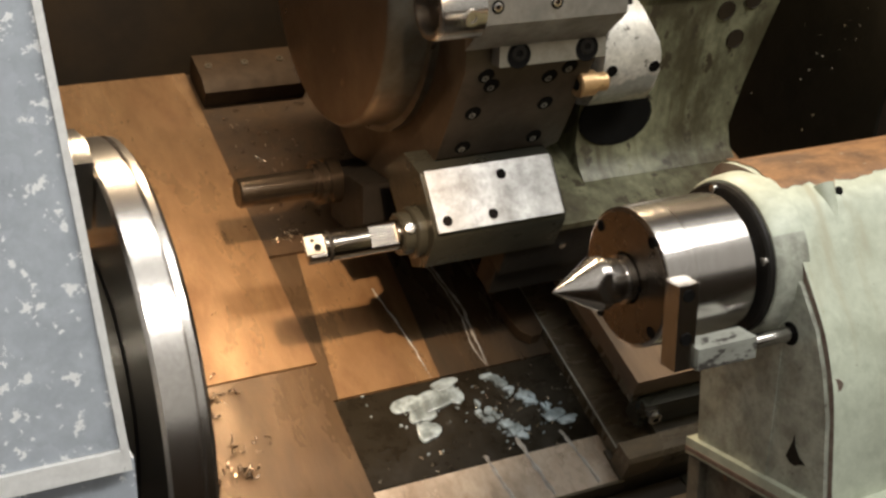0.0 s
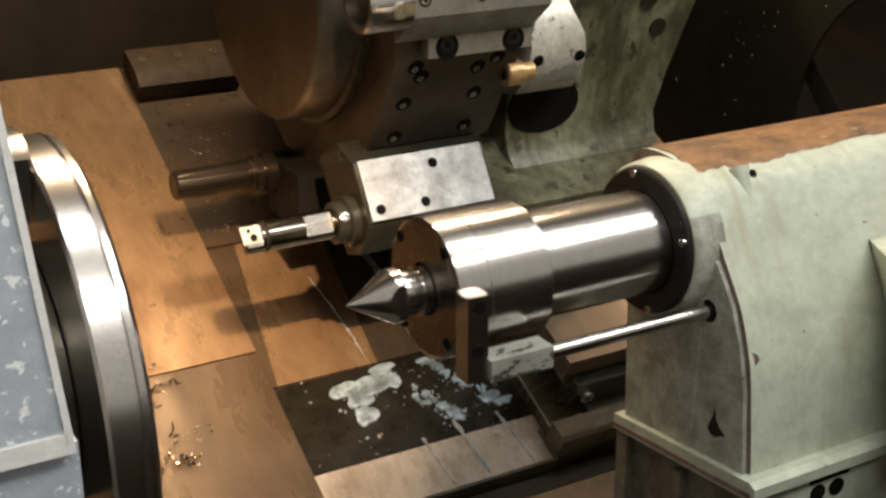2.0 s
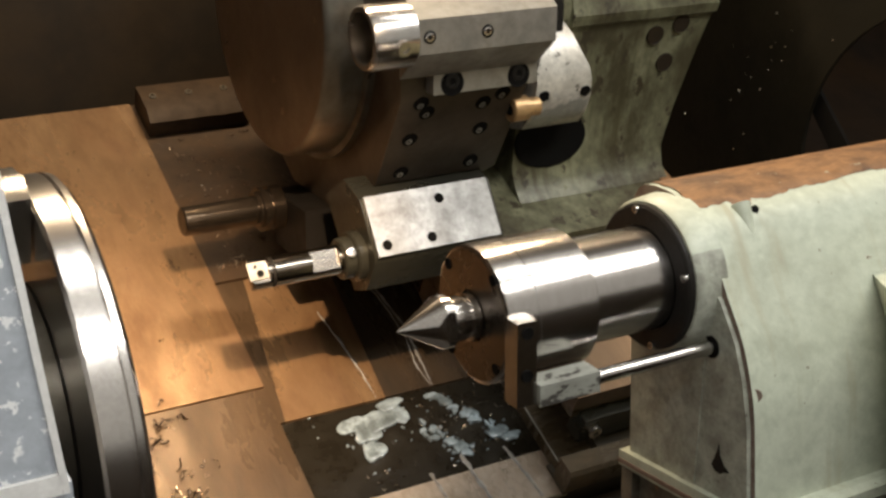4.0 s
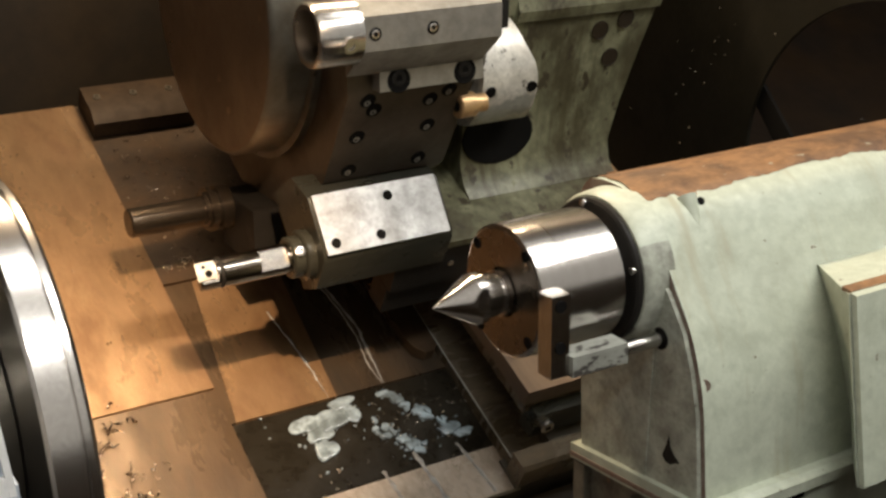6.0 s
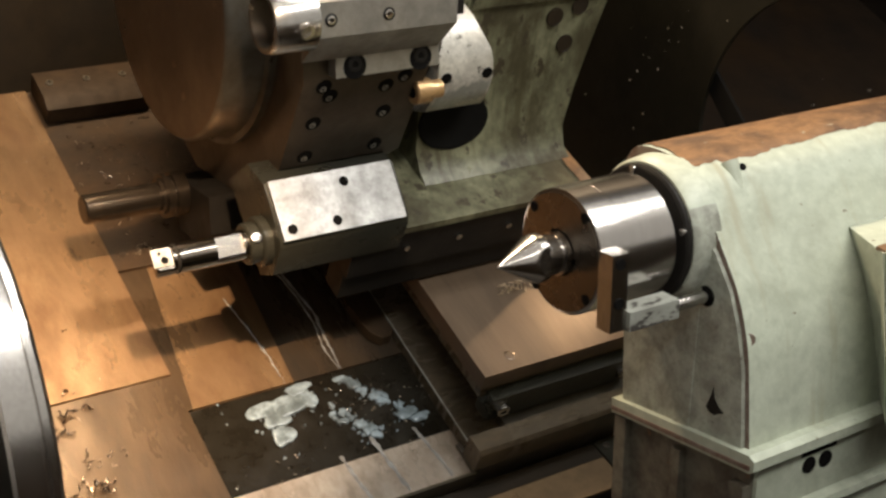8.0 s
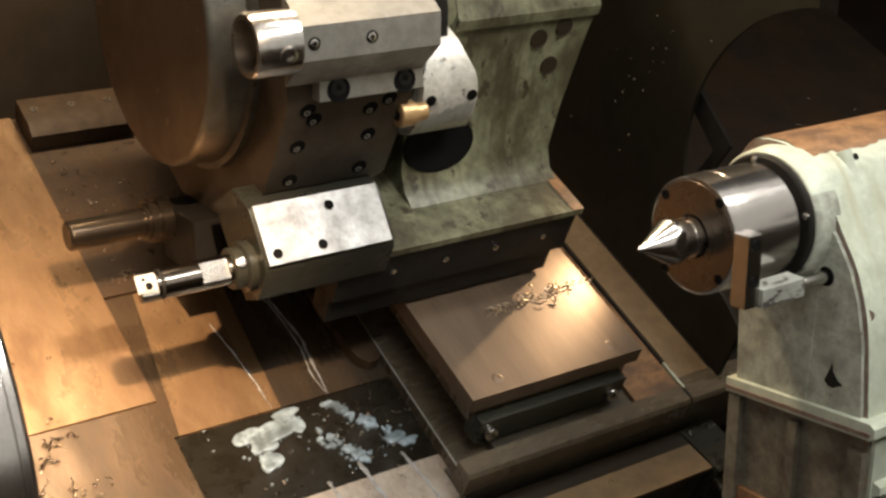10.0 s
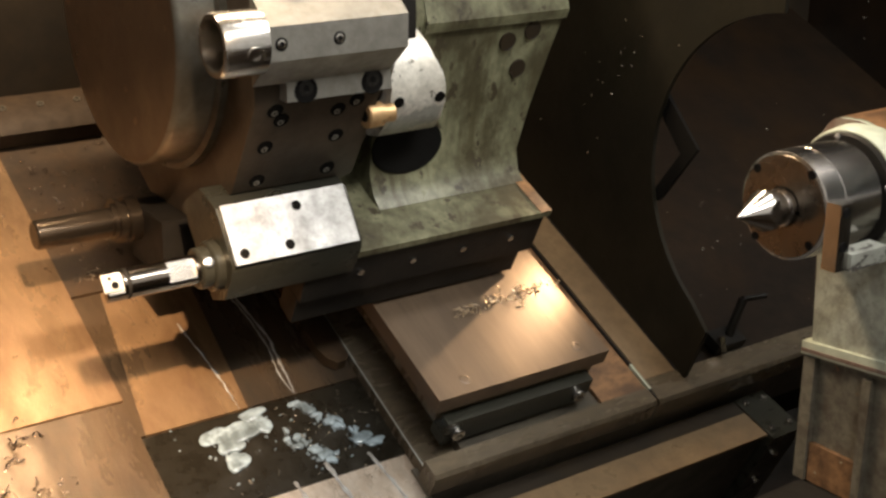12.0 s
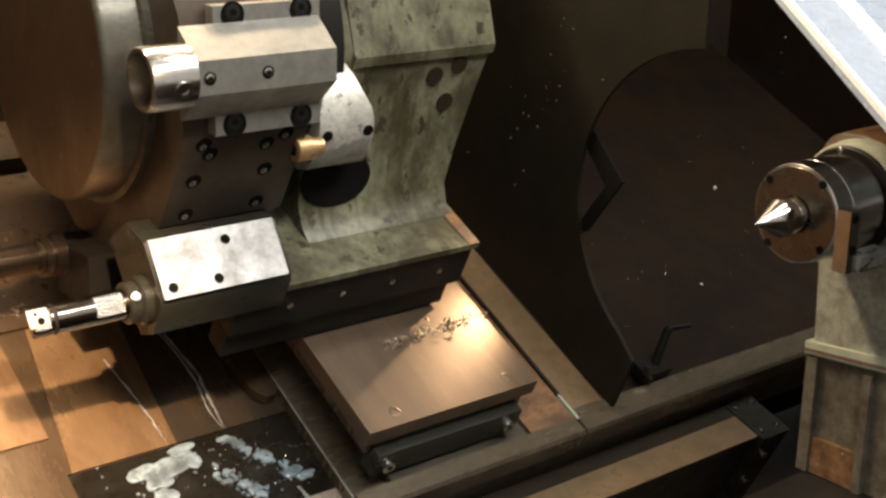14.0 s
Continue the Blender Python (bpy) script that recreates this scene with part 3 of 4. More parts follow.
def column():
    c = thing("turret_column", (0.42, 0.5, -0.30), "grimy pale green cast turret column on a flanged saddle", "column")
    prof = [(0.62, -0.268), (0.345, -0.268), (0.362, -0.262), (0.380, -0.245), (0.395, -0.20), (0.412, -0.13), (0.42, -0.078), (0.423, -0.06), (0.47, -0.01), (0.72, 0.16), (0.80, 0.10), (0.82, -0.268)]
    cast = bm_prism(prof, 0.305, 0.552)
    for v in cast.verts:
        if v.co.x > 0.4 and v.co.z < -0.09:
            v.co.x -= 0.040 * min(1.0, (-0.09 - v.co.z) / 0.17)
    part("casting", cast, GRIMY, c, bevel=0.004)
    part("brow", bm_prism([(0.4225, -0.088), (0.4135, -0.080), (0.4145, -0.068), (0.466, -0.009), (0.475, -0.02), (0.43, -0.07)], 0.352, 0.5515), GRIMY, c, "proud upper lip of the casting", bevel=0.002)
    part("worn_flange_edge", bm_box(0.500, 0.5162, 0.2895, 0.392, -0.2684, -0.2676), RUST, c, "worn brown edge of the flange")
    part("saddle_flange", bm_box(0.19, 0.516, 0.29, 0.64, -0.277, -0.2685), GRIMY, c, bevel=0.0015)
    part("wiper_frame", bm_box(0.19, 0.512, 0.294, 0.64, -0.335, -0.2775), BLACK, c, bevel=0.002)
    for x, z in ((0.474, -0.105), (0.508, -0.094), (0.497, -0.141)):
        y = 0.412 + (z + 0.13) * 0.154 if z > -0.13 else 0.395 + (z + 0.20) * 0.243
        part("bolt_hole", bm_hole((x, y - 0.0022, z), (0, -1, 0.19), 0.0112), WALL, c)
    # recess and the coolant block's shadow together, painted as one black oval
    oval = bm_hole((0.0, 0.0, 0.0), (0, -1, 0.33), 0.034)
    bmesh.ops.scale(oval, vec=(1.36, 1, 0.95), verts=oval.verts)
    bmesh.ops.translate(oval, vec=(0.352, 0.3868, -0.216), verts=oval.verts)
    part("oval_shadow_recess", oval, HOLE, c, "dark oval for a recess and the coolant block's shadow")
    part("flange_screw", bm_socket((0.500, 0.372, -0.2685), (0, 0, 1), 0.0055, 0.002), DARK, c)
    for x in (0.26, 0.33, 0.40, 0.47):
        part("wiper_screw", bm_socket((x, 0.2935, -0.305), (0, -1, 0), 0.004, 0.002), STEEL, c)
    part("lower_guard", bm_prism([(0.30, -0.3355), (0.33, -0.3355), (0.33, -0.372), (0.30, -0.372)], 0.19, 0.50), BLACK, c, bevel=0.001)


column()


def nozzle_block():
    b = thing("coolant_block", (0.32, 0.40, -0.12), "bright rounded coolant block with flat top faces and a brass plug", "coolant block")
    rows = [(0.432, -0.190, 0.290, 0.364), (0.385, -0.188, 0.290, 0.364), (0.366, -0.174, 0.289, 0.363), (0.3575, -0.152, 0.287, 0.360), (0.355, -0.127, 0.286, 0.357),
            (0.359, -0.107, 0.285, 0.354), (0.366, -0.096, 0.285, 0.3515), (0.396, -0.074, 0.307, 0.340), (0.432, -0.072, 0.307, 0.340)]
    blk = bmesh.new()
    a = [blk.verts.new((x0, y, z)) for y, z, x0, x1 in rows]
    f = [blk.verts.new((x1, y, z)) for y, z, x0, x1 in rows]
    for k in range(len(a) - 1):
        blk.faces.new((a[k], f[k], f[k + 1], a[k + 1]))
    blk.faces.new(a)
    blk.faces.new(f[::-1])
    blk.faces.new((a[0], a[-1], f[-1], f[0]))
    part("block", blk, BLOCK, b, bevel=0.0015)
    rng = random.Random(5)
    peel, last = bmesh.new(), None
    for k in range(25):
        x = 0.291 + 0.0027 * k
        top, low = -0.146 + 0.014 * min(1, k / 16) + rng.uniform(-0.003, 0.003), -0.168 + 0.010 * max(0, k - 10) / 14 + rng.uniform(-0.003, 0.003)
        row = []
        for q in range(6):
            z = top + (low - top) * q / 5
            y = next(r0[0] + (r1[0] - r0[0]) * (z - r0[1]) / (r1[1] - r0[1]) for r0, r1 in zip(rows[1:], rows[2:]) if r0[1] <= z <= r1[1])
            row.append(peel.verts.new((x, y - 0.0011, z)))
        if last:
            for q in range(5):
                peel.faces.new((last[q], last[q + 1], row[q + 1], row[q]))
        last = row
    part("peeled_patch", peel, BARE, b, "pale patch of peeling paint")
    for x, y in ((0.296, 0.3555), (0.3485, 0.3555)):
        part("bolt_hole", bm_hole((x, y, -0.1215), (0, -1, 0.1), 0.0062), HOLE, b)
    part("plug", bm_turned([(0.252, 0.0), (0.252, 0.0120), (0.2535, 0.0135), (0.271, 0.0135), (0.272, 0.010), (0.2858, 0.010)], 0.350, -0.128, 28), BRASS, b, "small brass plug")
    part("plug_socket", bm_turned([(0.2513, 0.0), (0.2514, 0.0065), (0.2522, 0.0065)], 0.350, -0.128, 12), HOLE, b)


nozzle_block()


def stop_block():
    b = thing("stop_block", (0.09, 0.82, ZS), "brown steel stop block with three screws", "block")
    part("block", bm_prism([(0.782, ZS), (0.85, ZS), (0.85, -0.449), (0.800, -0.449), (0.782, -0.458)], 0.024, 0.165), BROWN, b, bevel=0.003)
    for x in (0.04, 0.09, 0.14):
        part("screw", bm_socket((x, 0.826, -0.450), (0, 0, 1), 0.005, 0.003), DARK, b)


stop_block()


def bulkhead():
    """Guard plate across the bed with a round cut-out."""
    cy, cz, r = 0.13, -0.15, 0.21
    arc = []
    for i in range(29):
        a = radians(59 - 139 * i / 28)
        arc.append((cy + r * math.cos(a), cz + r * math.sin(a)))
    b = single("wall_guard", bm_prism([(0.86, -0.4515), (0.98, 0.5), (0.474, 0.5)] + arc + [(0.127, -0.372), (0.122, -0.4515)], 0.690, 0.696), GUARD, (0, 0, 0), "dark green guard plate with a round cut-out", "guard", kind="structure", bevel=0.001)
    return b


bulkhead()

# angular shadow behind the cut-out, built as a thin black strip
single("guard_shadow_strip", bm_prism([(0.3639, -0.1796), (0.3486, -0.1591), (0.2650, -0.1880), (0.2829, -0.2856), (0.3047, -0.3112), (0.2857, -0.2111)], 0.6962, 0.701), HOLE, (0.72, 0.265, -0.188), "bent black strip standing for a shadow behind the guard", "bracket", kind="structure", bevel=0.002)
single("tailstock_way", bm_prism([hu(*p) for p in [(-0.03, -0.3305), (0.09, -0.3305), (0.09, -0.95), (-0.03, -0.95)]], 0.25, 1.69), BLACK, (0.9, *hu(0, -0.6)), "dark oily way under the tailstock", "way", kind="structure", bevel=0.003)

# ---- chuck ----
def chuck():
    c = thing("chuck", (-0.33, 0, 0), "large bright steel chuck with a ground rim", "chuck")
    part("face_ring", bm_turned([(-0.311, 0.0), (-0.311, 0.143), (-0.309, 0.145), (-0.294, 0.145), (-0.2935, 0.142), (-0.2915, 0.142), (-0.291, 0.145), (-0.287, 0.144), (-0.284, 0.140), (-0.284, 0.0)], seg=160), POLISHED, c)
    part("body", bm_turned([(-0.45, 0.08), (-0.312, 0.08)], seg=96), DARK, c)
    part("back_ring", bm_turned([(-0.36, 0.0), (-0.36, 0.135), (-0.332, 0.135), (-0.330, 0.133), (-0.330, 0.0)], seg=128), STEEL, c)
    part("clamp_block", bm_prism([(0.03, 0.10), (0.075, 0.10), (0.075, 0.135), (0.05, 0.15), (0.03, 0.15)], -0.345, -0.312), STEEL, c, bevel=0.004)
    return c


chuck()


# ---- tailstock ----
def smooth_line(pts, n):
    """A smooth curve through points, n steps between each two."""
    out = []
    ext = [pts[0]] + pts + [pts[-1]]
    for a, b, c, d in zip(ext, ext[1:], ext[2:], ext[3:]):
        for k in range(n):
            f = k / n
            out.append(tuple(0.5 * (2 * b[i] + (c[i] - a[i]) * f + (2 * a[i] - 5 * b[i] + 4 * c[i] - d[i]) * f * f + (3 * b[i] - a[i] - 3 * c[i] + d[i]) * f ** 3) for i in (0, 1)))
    return out + [pts[-1]]


def tailstock():
    t = thing("tailstock", (0.17, 0, 0), "pale green tailstock with chipped paint and a rusty top", "tailstock")
    curve = smooth_line([(-0.05, 0.045), (-0.035, 0.062), (0.0, 0.064), (0.03, 0.053), (0.047, 0.036), (0.068, 0.004), (0.088, -0.026), (0.100, -0.055), (0.108, -0.09), (0.117, -0.178)], 5)
    bm = bm_prism([hu(*p) for p in curve + [(-0.036, -0.178), (-0.045, -0.03)]], 0.170, 0.85)
    rim = [e for e in bm.edges if len(e.link_faces) == 2 and e.calc_face_angle(0) > radians(40)]
    bmesh.ops.bevel(bm, geom=rim, offset=0.0018, segments=3, affect="EDGES", clamp_overlap=True)
    body = part("body", bm, PAINT, t)
    body.data.materials.append(WORN)
    for face in body.data.polygons:
        if -0.0005 < face.center.x < 0.0035 and SA * face.center.y + CA * face.center.z < 0.0:
            face.material_index = 1
    part("front_face", bm_prism([hu(*p) for p in [(0.05, 0.012), (0.066, -0.002), (0.085, -0.029), (0.096, -0.057), (0.104, -0.09), (0.112, -0.174), (-0.034, -0.174), (-0.040, -0.03), (0.0, -0.03)]], 0.166, 0.1699), CASTFACE, t, "stained grey front face of the casting", bevel=0.001)
    rng = random.Random(31)
    bm, rows_ = bmesh.new(), []
    top = smooth_line([(-0.0495, 0.0460), (-0.036, 0.0618), (0.0, 0.064), (0.03, 0.053), (0.047, 0.036)], 10)
    for k in range(150):
        reach = 26.6 + 0.9 * math.sin(k * 0.11) + 0.5 * math.sin(k * 0.43 + 1) + rng.uniform(-0.35, 0.35) + (2.6 if 7 < k < 12 else 0)
        x, row = 0.1745 + 0.0045 * k, []
        for j in range(13):
            f = reach * j / 12
            i = min(int(f), len(top) - 2)
            h = top[i][0] + (top[i + 1][0] - top[i][0]) * (f - i)
            u = top[i][1] + (top[i + 1][1] - top[i][1]) * (f - i)
            row.append(bm.verts.new((x + (rng.uniform(-0.002, 0.002) if k == 0 else 0), *hu(h + 0.0004, u + (0.0011 if j < 12 else 0.0001)))))
        rows_.append(row)
    for p, q in zip(rows_, rows_[1:]):
        for j in range(12):
            bm.faces.new((p[j], p[j + 1], q[j + 1], q[j]))
    part("rusty_top", bm, RUST, t, "rusty brown bare top with an uneven edge")
    boss = part("quill_boss", bm_turned([(0.176, 0.0635), (0.168, 0.0630), (0.153, 0.0612), (0.1502, 0.0590), (0.1500, 0.0560), (0.1500, 0.0500)], seg=96), PAINT, t, "painted boss round the quill")
    boss.data.materials.append(CASTFACE)
    for face in boss.data.polygons:
        if SA * face.center.y + CA * face.center.z < 0.034:
            face.material_index = 1
    part("quill_collar", bm_turned([(0.1499, 0.0575), (0.1460, 0.0575), (0.1445, 0.0555), (0.1445, 0.0415), (0.170, 0.0415)], seg=72), BLACK, t, "black quill seal ring")
    for a in (52, 136, 225, 310):
        y, z = 0.0535 * math.cos(radians(a)), 0.0535 * math.sin(radians(a))
        part("collar_screw", bm_socket((0.1438, y, z), (-1, 0, 0), 0.0032, 0.002), STEEL, t)
    part("plinth", bm_prism([hu(*p) for p in [(0.124, -0.1555), (0.130, -0.159), (0.130, -0.168), (0.126, -0.171), (-0.042, -0.187), (-0.042, -0.173)]], 0.1605, 0.86), PAINT, t, "pale lip round the foot of the casting", bevel=0.0025)
    part("front_lip", bm_prism([hu(*p) for p in [(0.126, -0.1640), (0.126, -0.168), (-0.041, -0.184), (-0.041, -0.1800)]], 0.1592, 0.1603), WORN, t, "worn brown edge of the lip", bevel=0.0012)
    part("pedestal", bm_prism([hu(*p) for p in [(0.122, -0.1715), (0.120, -0.33), (-0.040, -0.33), (-0.040, -0.188)]], 0.175, 0.86), PAINT, t, bevel=0.003)
    part("pedestal_ledge", bm_prism([hu(*p) for p in [(0.1205, -0.218), (0.129, -0.221), (0.130, -0.228), (0.1205, -0.234)]], 0.178, 0.86), PAINT, t, "rounded ledge along the foot", bevel=0.002)
    part("pedestal_front", bm_prism([hu(*p) for p in [(0.118, -0.1718), (0.118, -0.329), (-0.039, -0.329), (-0.039, -0.1885)]], 0.1715, 0.1748), CASTDARK, t, "grimy front of the foot")
    for h0, h1 in ((-0.040, -0.026), (0.034, 0.044), (0.102, 0.118)):
        part("rib", bm_prism([hu(*p) for p in [(h0, -0.189), (h1, -0.189), (h1, -0.329), (h0, -0.329)]], 0.163, 0.1713), CASTDARK, t, bevel=0.002)
    part("foot_ledge", bm_prism([hu(*p) for p in [(-0.025, -0.285), (0.033, -0.285), (0.033, -0.329), (-0.025, -0.329)]], 0.166, 0.1712), RUST, t, bevel=0.002)
    stain = [(0.0795, -0.118), (0.0815, -0.127), (0.0865, -0.133), (0.0930, -0.1365), (0.0875, -0.1385), (0.0830, -0.142), (0.0765, -0.1415), (0.0725, -0.138), (0.0755, -0.131), (0.0778, -0.125)]
    part("drip_stain", bm_prism([hu(h - 0.004, u + 0.002) for h, u in stain], 0.1654, 0.1659), BLACK, t, "dark dripping oil stain")
    part("corner_hole", bm_hole((0.1735, *hu(0.1025, -0.0655)), (-0.5, *hu(1, 0.2)), 0.0048), WORN, t, "chipped hollow on the corner")
    for x in (0.236, 0.256):
        part("base_hole", bm_hole((x, *hu(0.1222, -0.188)), (0, *hu(1, 0)), 0.0075), HOLE, t)
    part("base_notch", bm_prism([hu(*p) for p in [(0.1215, -0.1722), (0.1228, -0.1722), (0.1226, -0.1785), (0.1215, -0.1785)]], 0.226, 0.268), HOLE, t, "dark notch under the lip")
    # low relief standing in for the guide rod's shadow and light streak
    part("rod_shadow_relief", bm_prism([hu(*p) for p in [(0.052, 0.010), (0.056, 0.006), (0.050, -0.165), (0.030, -0.165)]], 0.1648, 0.1658), CASTFACE, t, bevel=0.001)
    flare = bmesh.new()
    front = [flare.verts.new((x, *hu(h, u))) for x, h, u in ((0.280, 0.137, -0.004), (0.280, 0.163, -0.155), (0.60, 0.163, -0.155), (0.60, 0.137, -0.004))]
    root = [flare.verts.new((x, *hu(h, u))) for x, h, u in ((0.320, 0.062, -0.006), (0.335, 0.108, -0.155), (0.63, 0.108, -0.155), (0.62, 0.062, -0.006))]
    flare.faces.new(front)
    flare.faces.new(root[::-1])
    for k in range(4):
        flare.faces.new((front[k], root[k], root[(k + 1) % 4], front[(k + 1) % 4]))
    part("side_box", flare, PAINT, t, "flared cover box on the side", bevel=0.002)
    part("box_lid", bm_prism([hu(*p) for p in [(0.1375, -0.003), (0.1435, -0.004), (0.169, -0.153), (0.164, -0.1545)]], 0.2815, 0.60), PAINT, t, "flat pale lid of the cover box", bevel=0.0015)
    part("box_rim", bm_prism([hu(*p) for p in [(0.128, -0.0010), (0.1375, -0.0022), (0.1375, -0.0042), (0.128, -0.0042)]], 0.2825, 0.60), RUST, t, "rusty seam along the lid")
    part("lifting_lug", bm_rod((0.214, *hu(0.027, 0.055)), (0.212, *hu(0.050, 0.026)), 0.0085, 20, 0.002), PAINT, t, "chipped cast lug", bevel=0.0)
    part("lug_pit", bm_hole((0.224, *hu(0.0335, 0.0515)), (0, *hu(0.8, 0.6)), 0.0032), HOLE, t)
    part("rod_hole", bm_hole((0.1655, -0.072, -0.009), (-1, 0, 0), 0.0085), HOLE, t)
    q = part("quill", bm_turned([(0.1386, 0.0405), (0.36, 0.0405)], seg=72), QUILL, t, "long ground steel quill")
    part("nose", bm_turned([(0.062, 0.0), (0.062, 0.049), (0.0635, 0.0515), (0.0875, 0.052), (0.088, 0.0515), (0.0885, 0.052), (0.1375, 0.0515), (0.1385, 0.0505), (0.1385, 0.0)], seg=96), QUILL, q, "wide ground steel nose of the quill")
    # thin disc whose dark colour replaces the reflected chuck end
    part("flange_face", bm_turned([(0.0619, 0.019), (0.0615, 0.0195), (0.0615, 0.0482), (0.0619, 0.0487)], seg=96), FLANGE, q, "end face of the nose with a dark reflection in its colour")
    point = bm_turned([(0.0, 0.0), (0.002, 0.0013)] + [(0.034 * k / 16, 0.0195 * k / 16) for k in range(2, 17)] + [(0.0365, 0.0195), (0.0385, 0.0195), (0.0405, 0.0195), (0.041, 0.0165), (0.052, 0.0165), (0.0525, 0.0152), (0.055, 0.0152), (0.0555, 0.0178), (0.0618, 0.0178)], seg=64)
    for k in (0, 2):
        way = Vector((0, math.cos(radians(146 + 90 * k)), math.sin(radians(146 + 90 * k))))
        for v in point.verts:
            off = v.co.dot(way)
            if v.co.x < 0.0408 and off > 0.0160:
                v.co -= way * (off - 0.0160)
    smooth_by_angle(part("centre_point", point, CENTRE, q, "polished pointed live centre with wrench flats").data, 11)
    for a in (103, 13, 193, 283):
        part("flange_hole", bm_hole((0.0614, 0.0445 * math.cos(radians(a)), 0.0475 * math.sin(radians(a))), (-1, 0, 0), 0.0042), HOLE, q)
    arm = part("guide_arm", bm_prism([hu(0.052, 0.018), hu(0.068, 0.018), hu(0.068, -0.045), hu(0.052, -0.045)], 0.058, 0.074), STEEL, q, "worn steel guide arm", bevel=0.002)
    for u in (0.010, -0.022):
        part("arm_hole", bm_hole((0.066, *hu(0.0682, u)), (0, *hu(1, 0)), 0.0045), HOLE, q)
    part("guide_clamp", bm_prism([hu(0.052, -0.030), hu(0.072, -0.030), hu(0.072, -0.046), hu(0.052, -0.046)], 0.0745, 0.125), CLAMP, q, "chipped pale clamp on the guide rod", bevel=0.002)
    y, z = -0.072, -0.009
    part("guide_rod", bm_rod((0.12, y, z), (0.34, y, z), 0.0055, 20), STEEL, q)
    return t, q


tail, quill = tailstock()


# ---- door and frame ----
def bm_upright(outline, h0, h1):
    """An (x, u) outline drawn out towards the operator."""
    bm = bmesh.new()
    a = [bm.verts.new((x, *hu(h0, u))) for x, u in outline]
    b = [bm.verts.new((x, *hu(h1, u))) for x, u in outline]
    n = len(outline)
    bm.faces.new(a)
    bm.faces.new(b[::-1])
    for k in range(n):
        bm.faces.new((a[k], b[k], b[(k + 1) % n], a[(k + 1) % n]))
    return bm


def door():
    d = thing("door_1", (-0.5, *hu(0.2, 0.0)), "grey sliding door splashed with coolant in a pale frame", "door", kind="structure")
    part("pane", bm_upright([(-0.80, 0.061), (-0.3425, 0.061), (-0.382, 0.52), (-0.80, 0.52)], 0.186, 0.196), DOOR, d, "splashed grey pane", bevel=0.001)
    part("frame_edge", bm_upright([(-0.342, 0.050), (-0.3385, 0.050), (-0.378, 0.52), (-0.3815, 0.52)], 0.184, 0.198), DOORRIM, d, "bright pale frame edge", bevel=0.003)
    part("frame_rail", bm_upright([(-0.80, 0.050), (-0.3423, 0.050), (-0.3423, 0.0605), (-0.80, 0.0605)], 0.184, 0.198), DOORRIM, d, "bright pale bottom rail", bevel=0.003)
    part("lower_panel", bm_upright([(-0.80, -0.30), (-0.336, -0.30), (-0.336, 0.0515), (-0.80, 0.0515)], 0.178, 0.190), DOOR, d, "grey lower panel", bevel=0.001)


door()


def side_frame():
    f = thing("door_frame", (0.65, 0.1, 0.15), "bright blue-white metal edge of the enclosure opening", "frame", kind="structure")
    part("rail", bm_slab([(0.656, 0.20), (0.540, -0.165), (0.625, -0.175), (0.735, 0.155), (0.80, 0.35), (0.70, 0.36)], 0.150, 0.156), FRAME, f, bevel=0.002)
    part("lip", bm_slab([(0.656, 0.20), (0.540, -0.165), (0.545, -0.167), (0.661, 0.198)], 0.1562, 0.162), DOORRIM, f, bevel=0.001)
    part("inner_panel", bm_slab([(0.742, 0.155), (0.632, -0.175), (0.95, -0.2), (0.98, 0.15)], 0.140, 0.146), FRAME, f, bevel=0.001)
    part("lip", bm_slab([(0.736, 0.156), (0.626, -0.175), (0.631, -0.176), (0.741, 0.155)], 0.147, 0.162), DOORRIM, f, bevel=0.001)


side_frame()


def front_cover():
    c = thing("way_cover", (0.17, 0.03, -0.56), "dark oily way cover with a brown top beside the bed", "cover")
    part("top", bm_prism([(0.097, -0.512), (0.030, -0.502), (0.030, -0.508), (0.097, -0.518)], -0.12, 0.375), WAY, c, "brown oily top plate", bevel=0.001)
    part("inner_strip", bm_prism([(0.097, -0.5115), (0.074, -0.5081), (0.074, -0.5077), (0.097, -0.5108)], -0.12, 0.3745), WALL, c, "dark strip along the top")
    part("front", bm_prism([(0.0315, -0.5085), (0.0315, -0.70), (0.095, -0.70), (0.095, -0.519)], -0.12, 0.370), DARK, c, bevel=0.002)
    end = part("end_bracket", bm_prism([(0.020, -0.499), (0.0975, -0.509), (0.0975, -0.66), (0.020, -0.66)], 0.376, 0.432), HOLDERDARK, c, "dark end bracket with bright bolts", bevel=0.007)
    for x, y in ((0.386, 0.085), (0.420, 0.085), (0.386, 0.035), (0.420, 0.035)):
        part("bolt", bm_socket((x, y, -0.4995 - (y - 0.02) * 0.128), (0, 0.13, 1), 0.0045, 0.005), STEEL, end)
    for x, z in ((0.400, -0.54), (0.400, -0.60)):
        part("bolt", bm_socket((x, 0.0195, z), (0, -1, 0), 0.0045, 0.004), STEEL, end)
    return c


cover = front_cover()


def bracket():
    b = thing("hose_bracket", (0.79, 0.145, -0.4535), "small dark bracket with a bright nut on the bed", "bracket")
    part("foot", bm_box(0.765, 0.815, 0.140, 0.170, -0.453, -0.438), BLACK, b, bevel=0.003)
    part("arm", bm_rod((0.795, 0.155, -0.440), (0.815, 0.175, -0.395), 0.006, 14), BLACK, b)
    part("hook", bm_rod((0.815, 0.175, -0.396), (0.850, 0.168, -0.392), 0.004, 14), BLACK, b)
    part("nut", bm_rod((0.772, 0.138, -0.446), (0.772, 0.150, -0.430), 0.0055, 6), STEEL, b)


bracket()


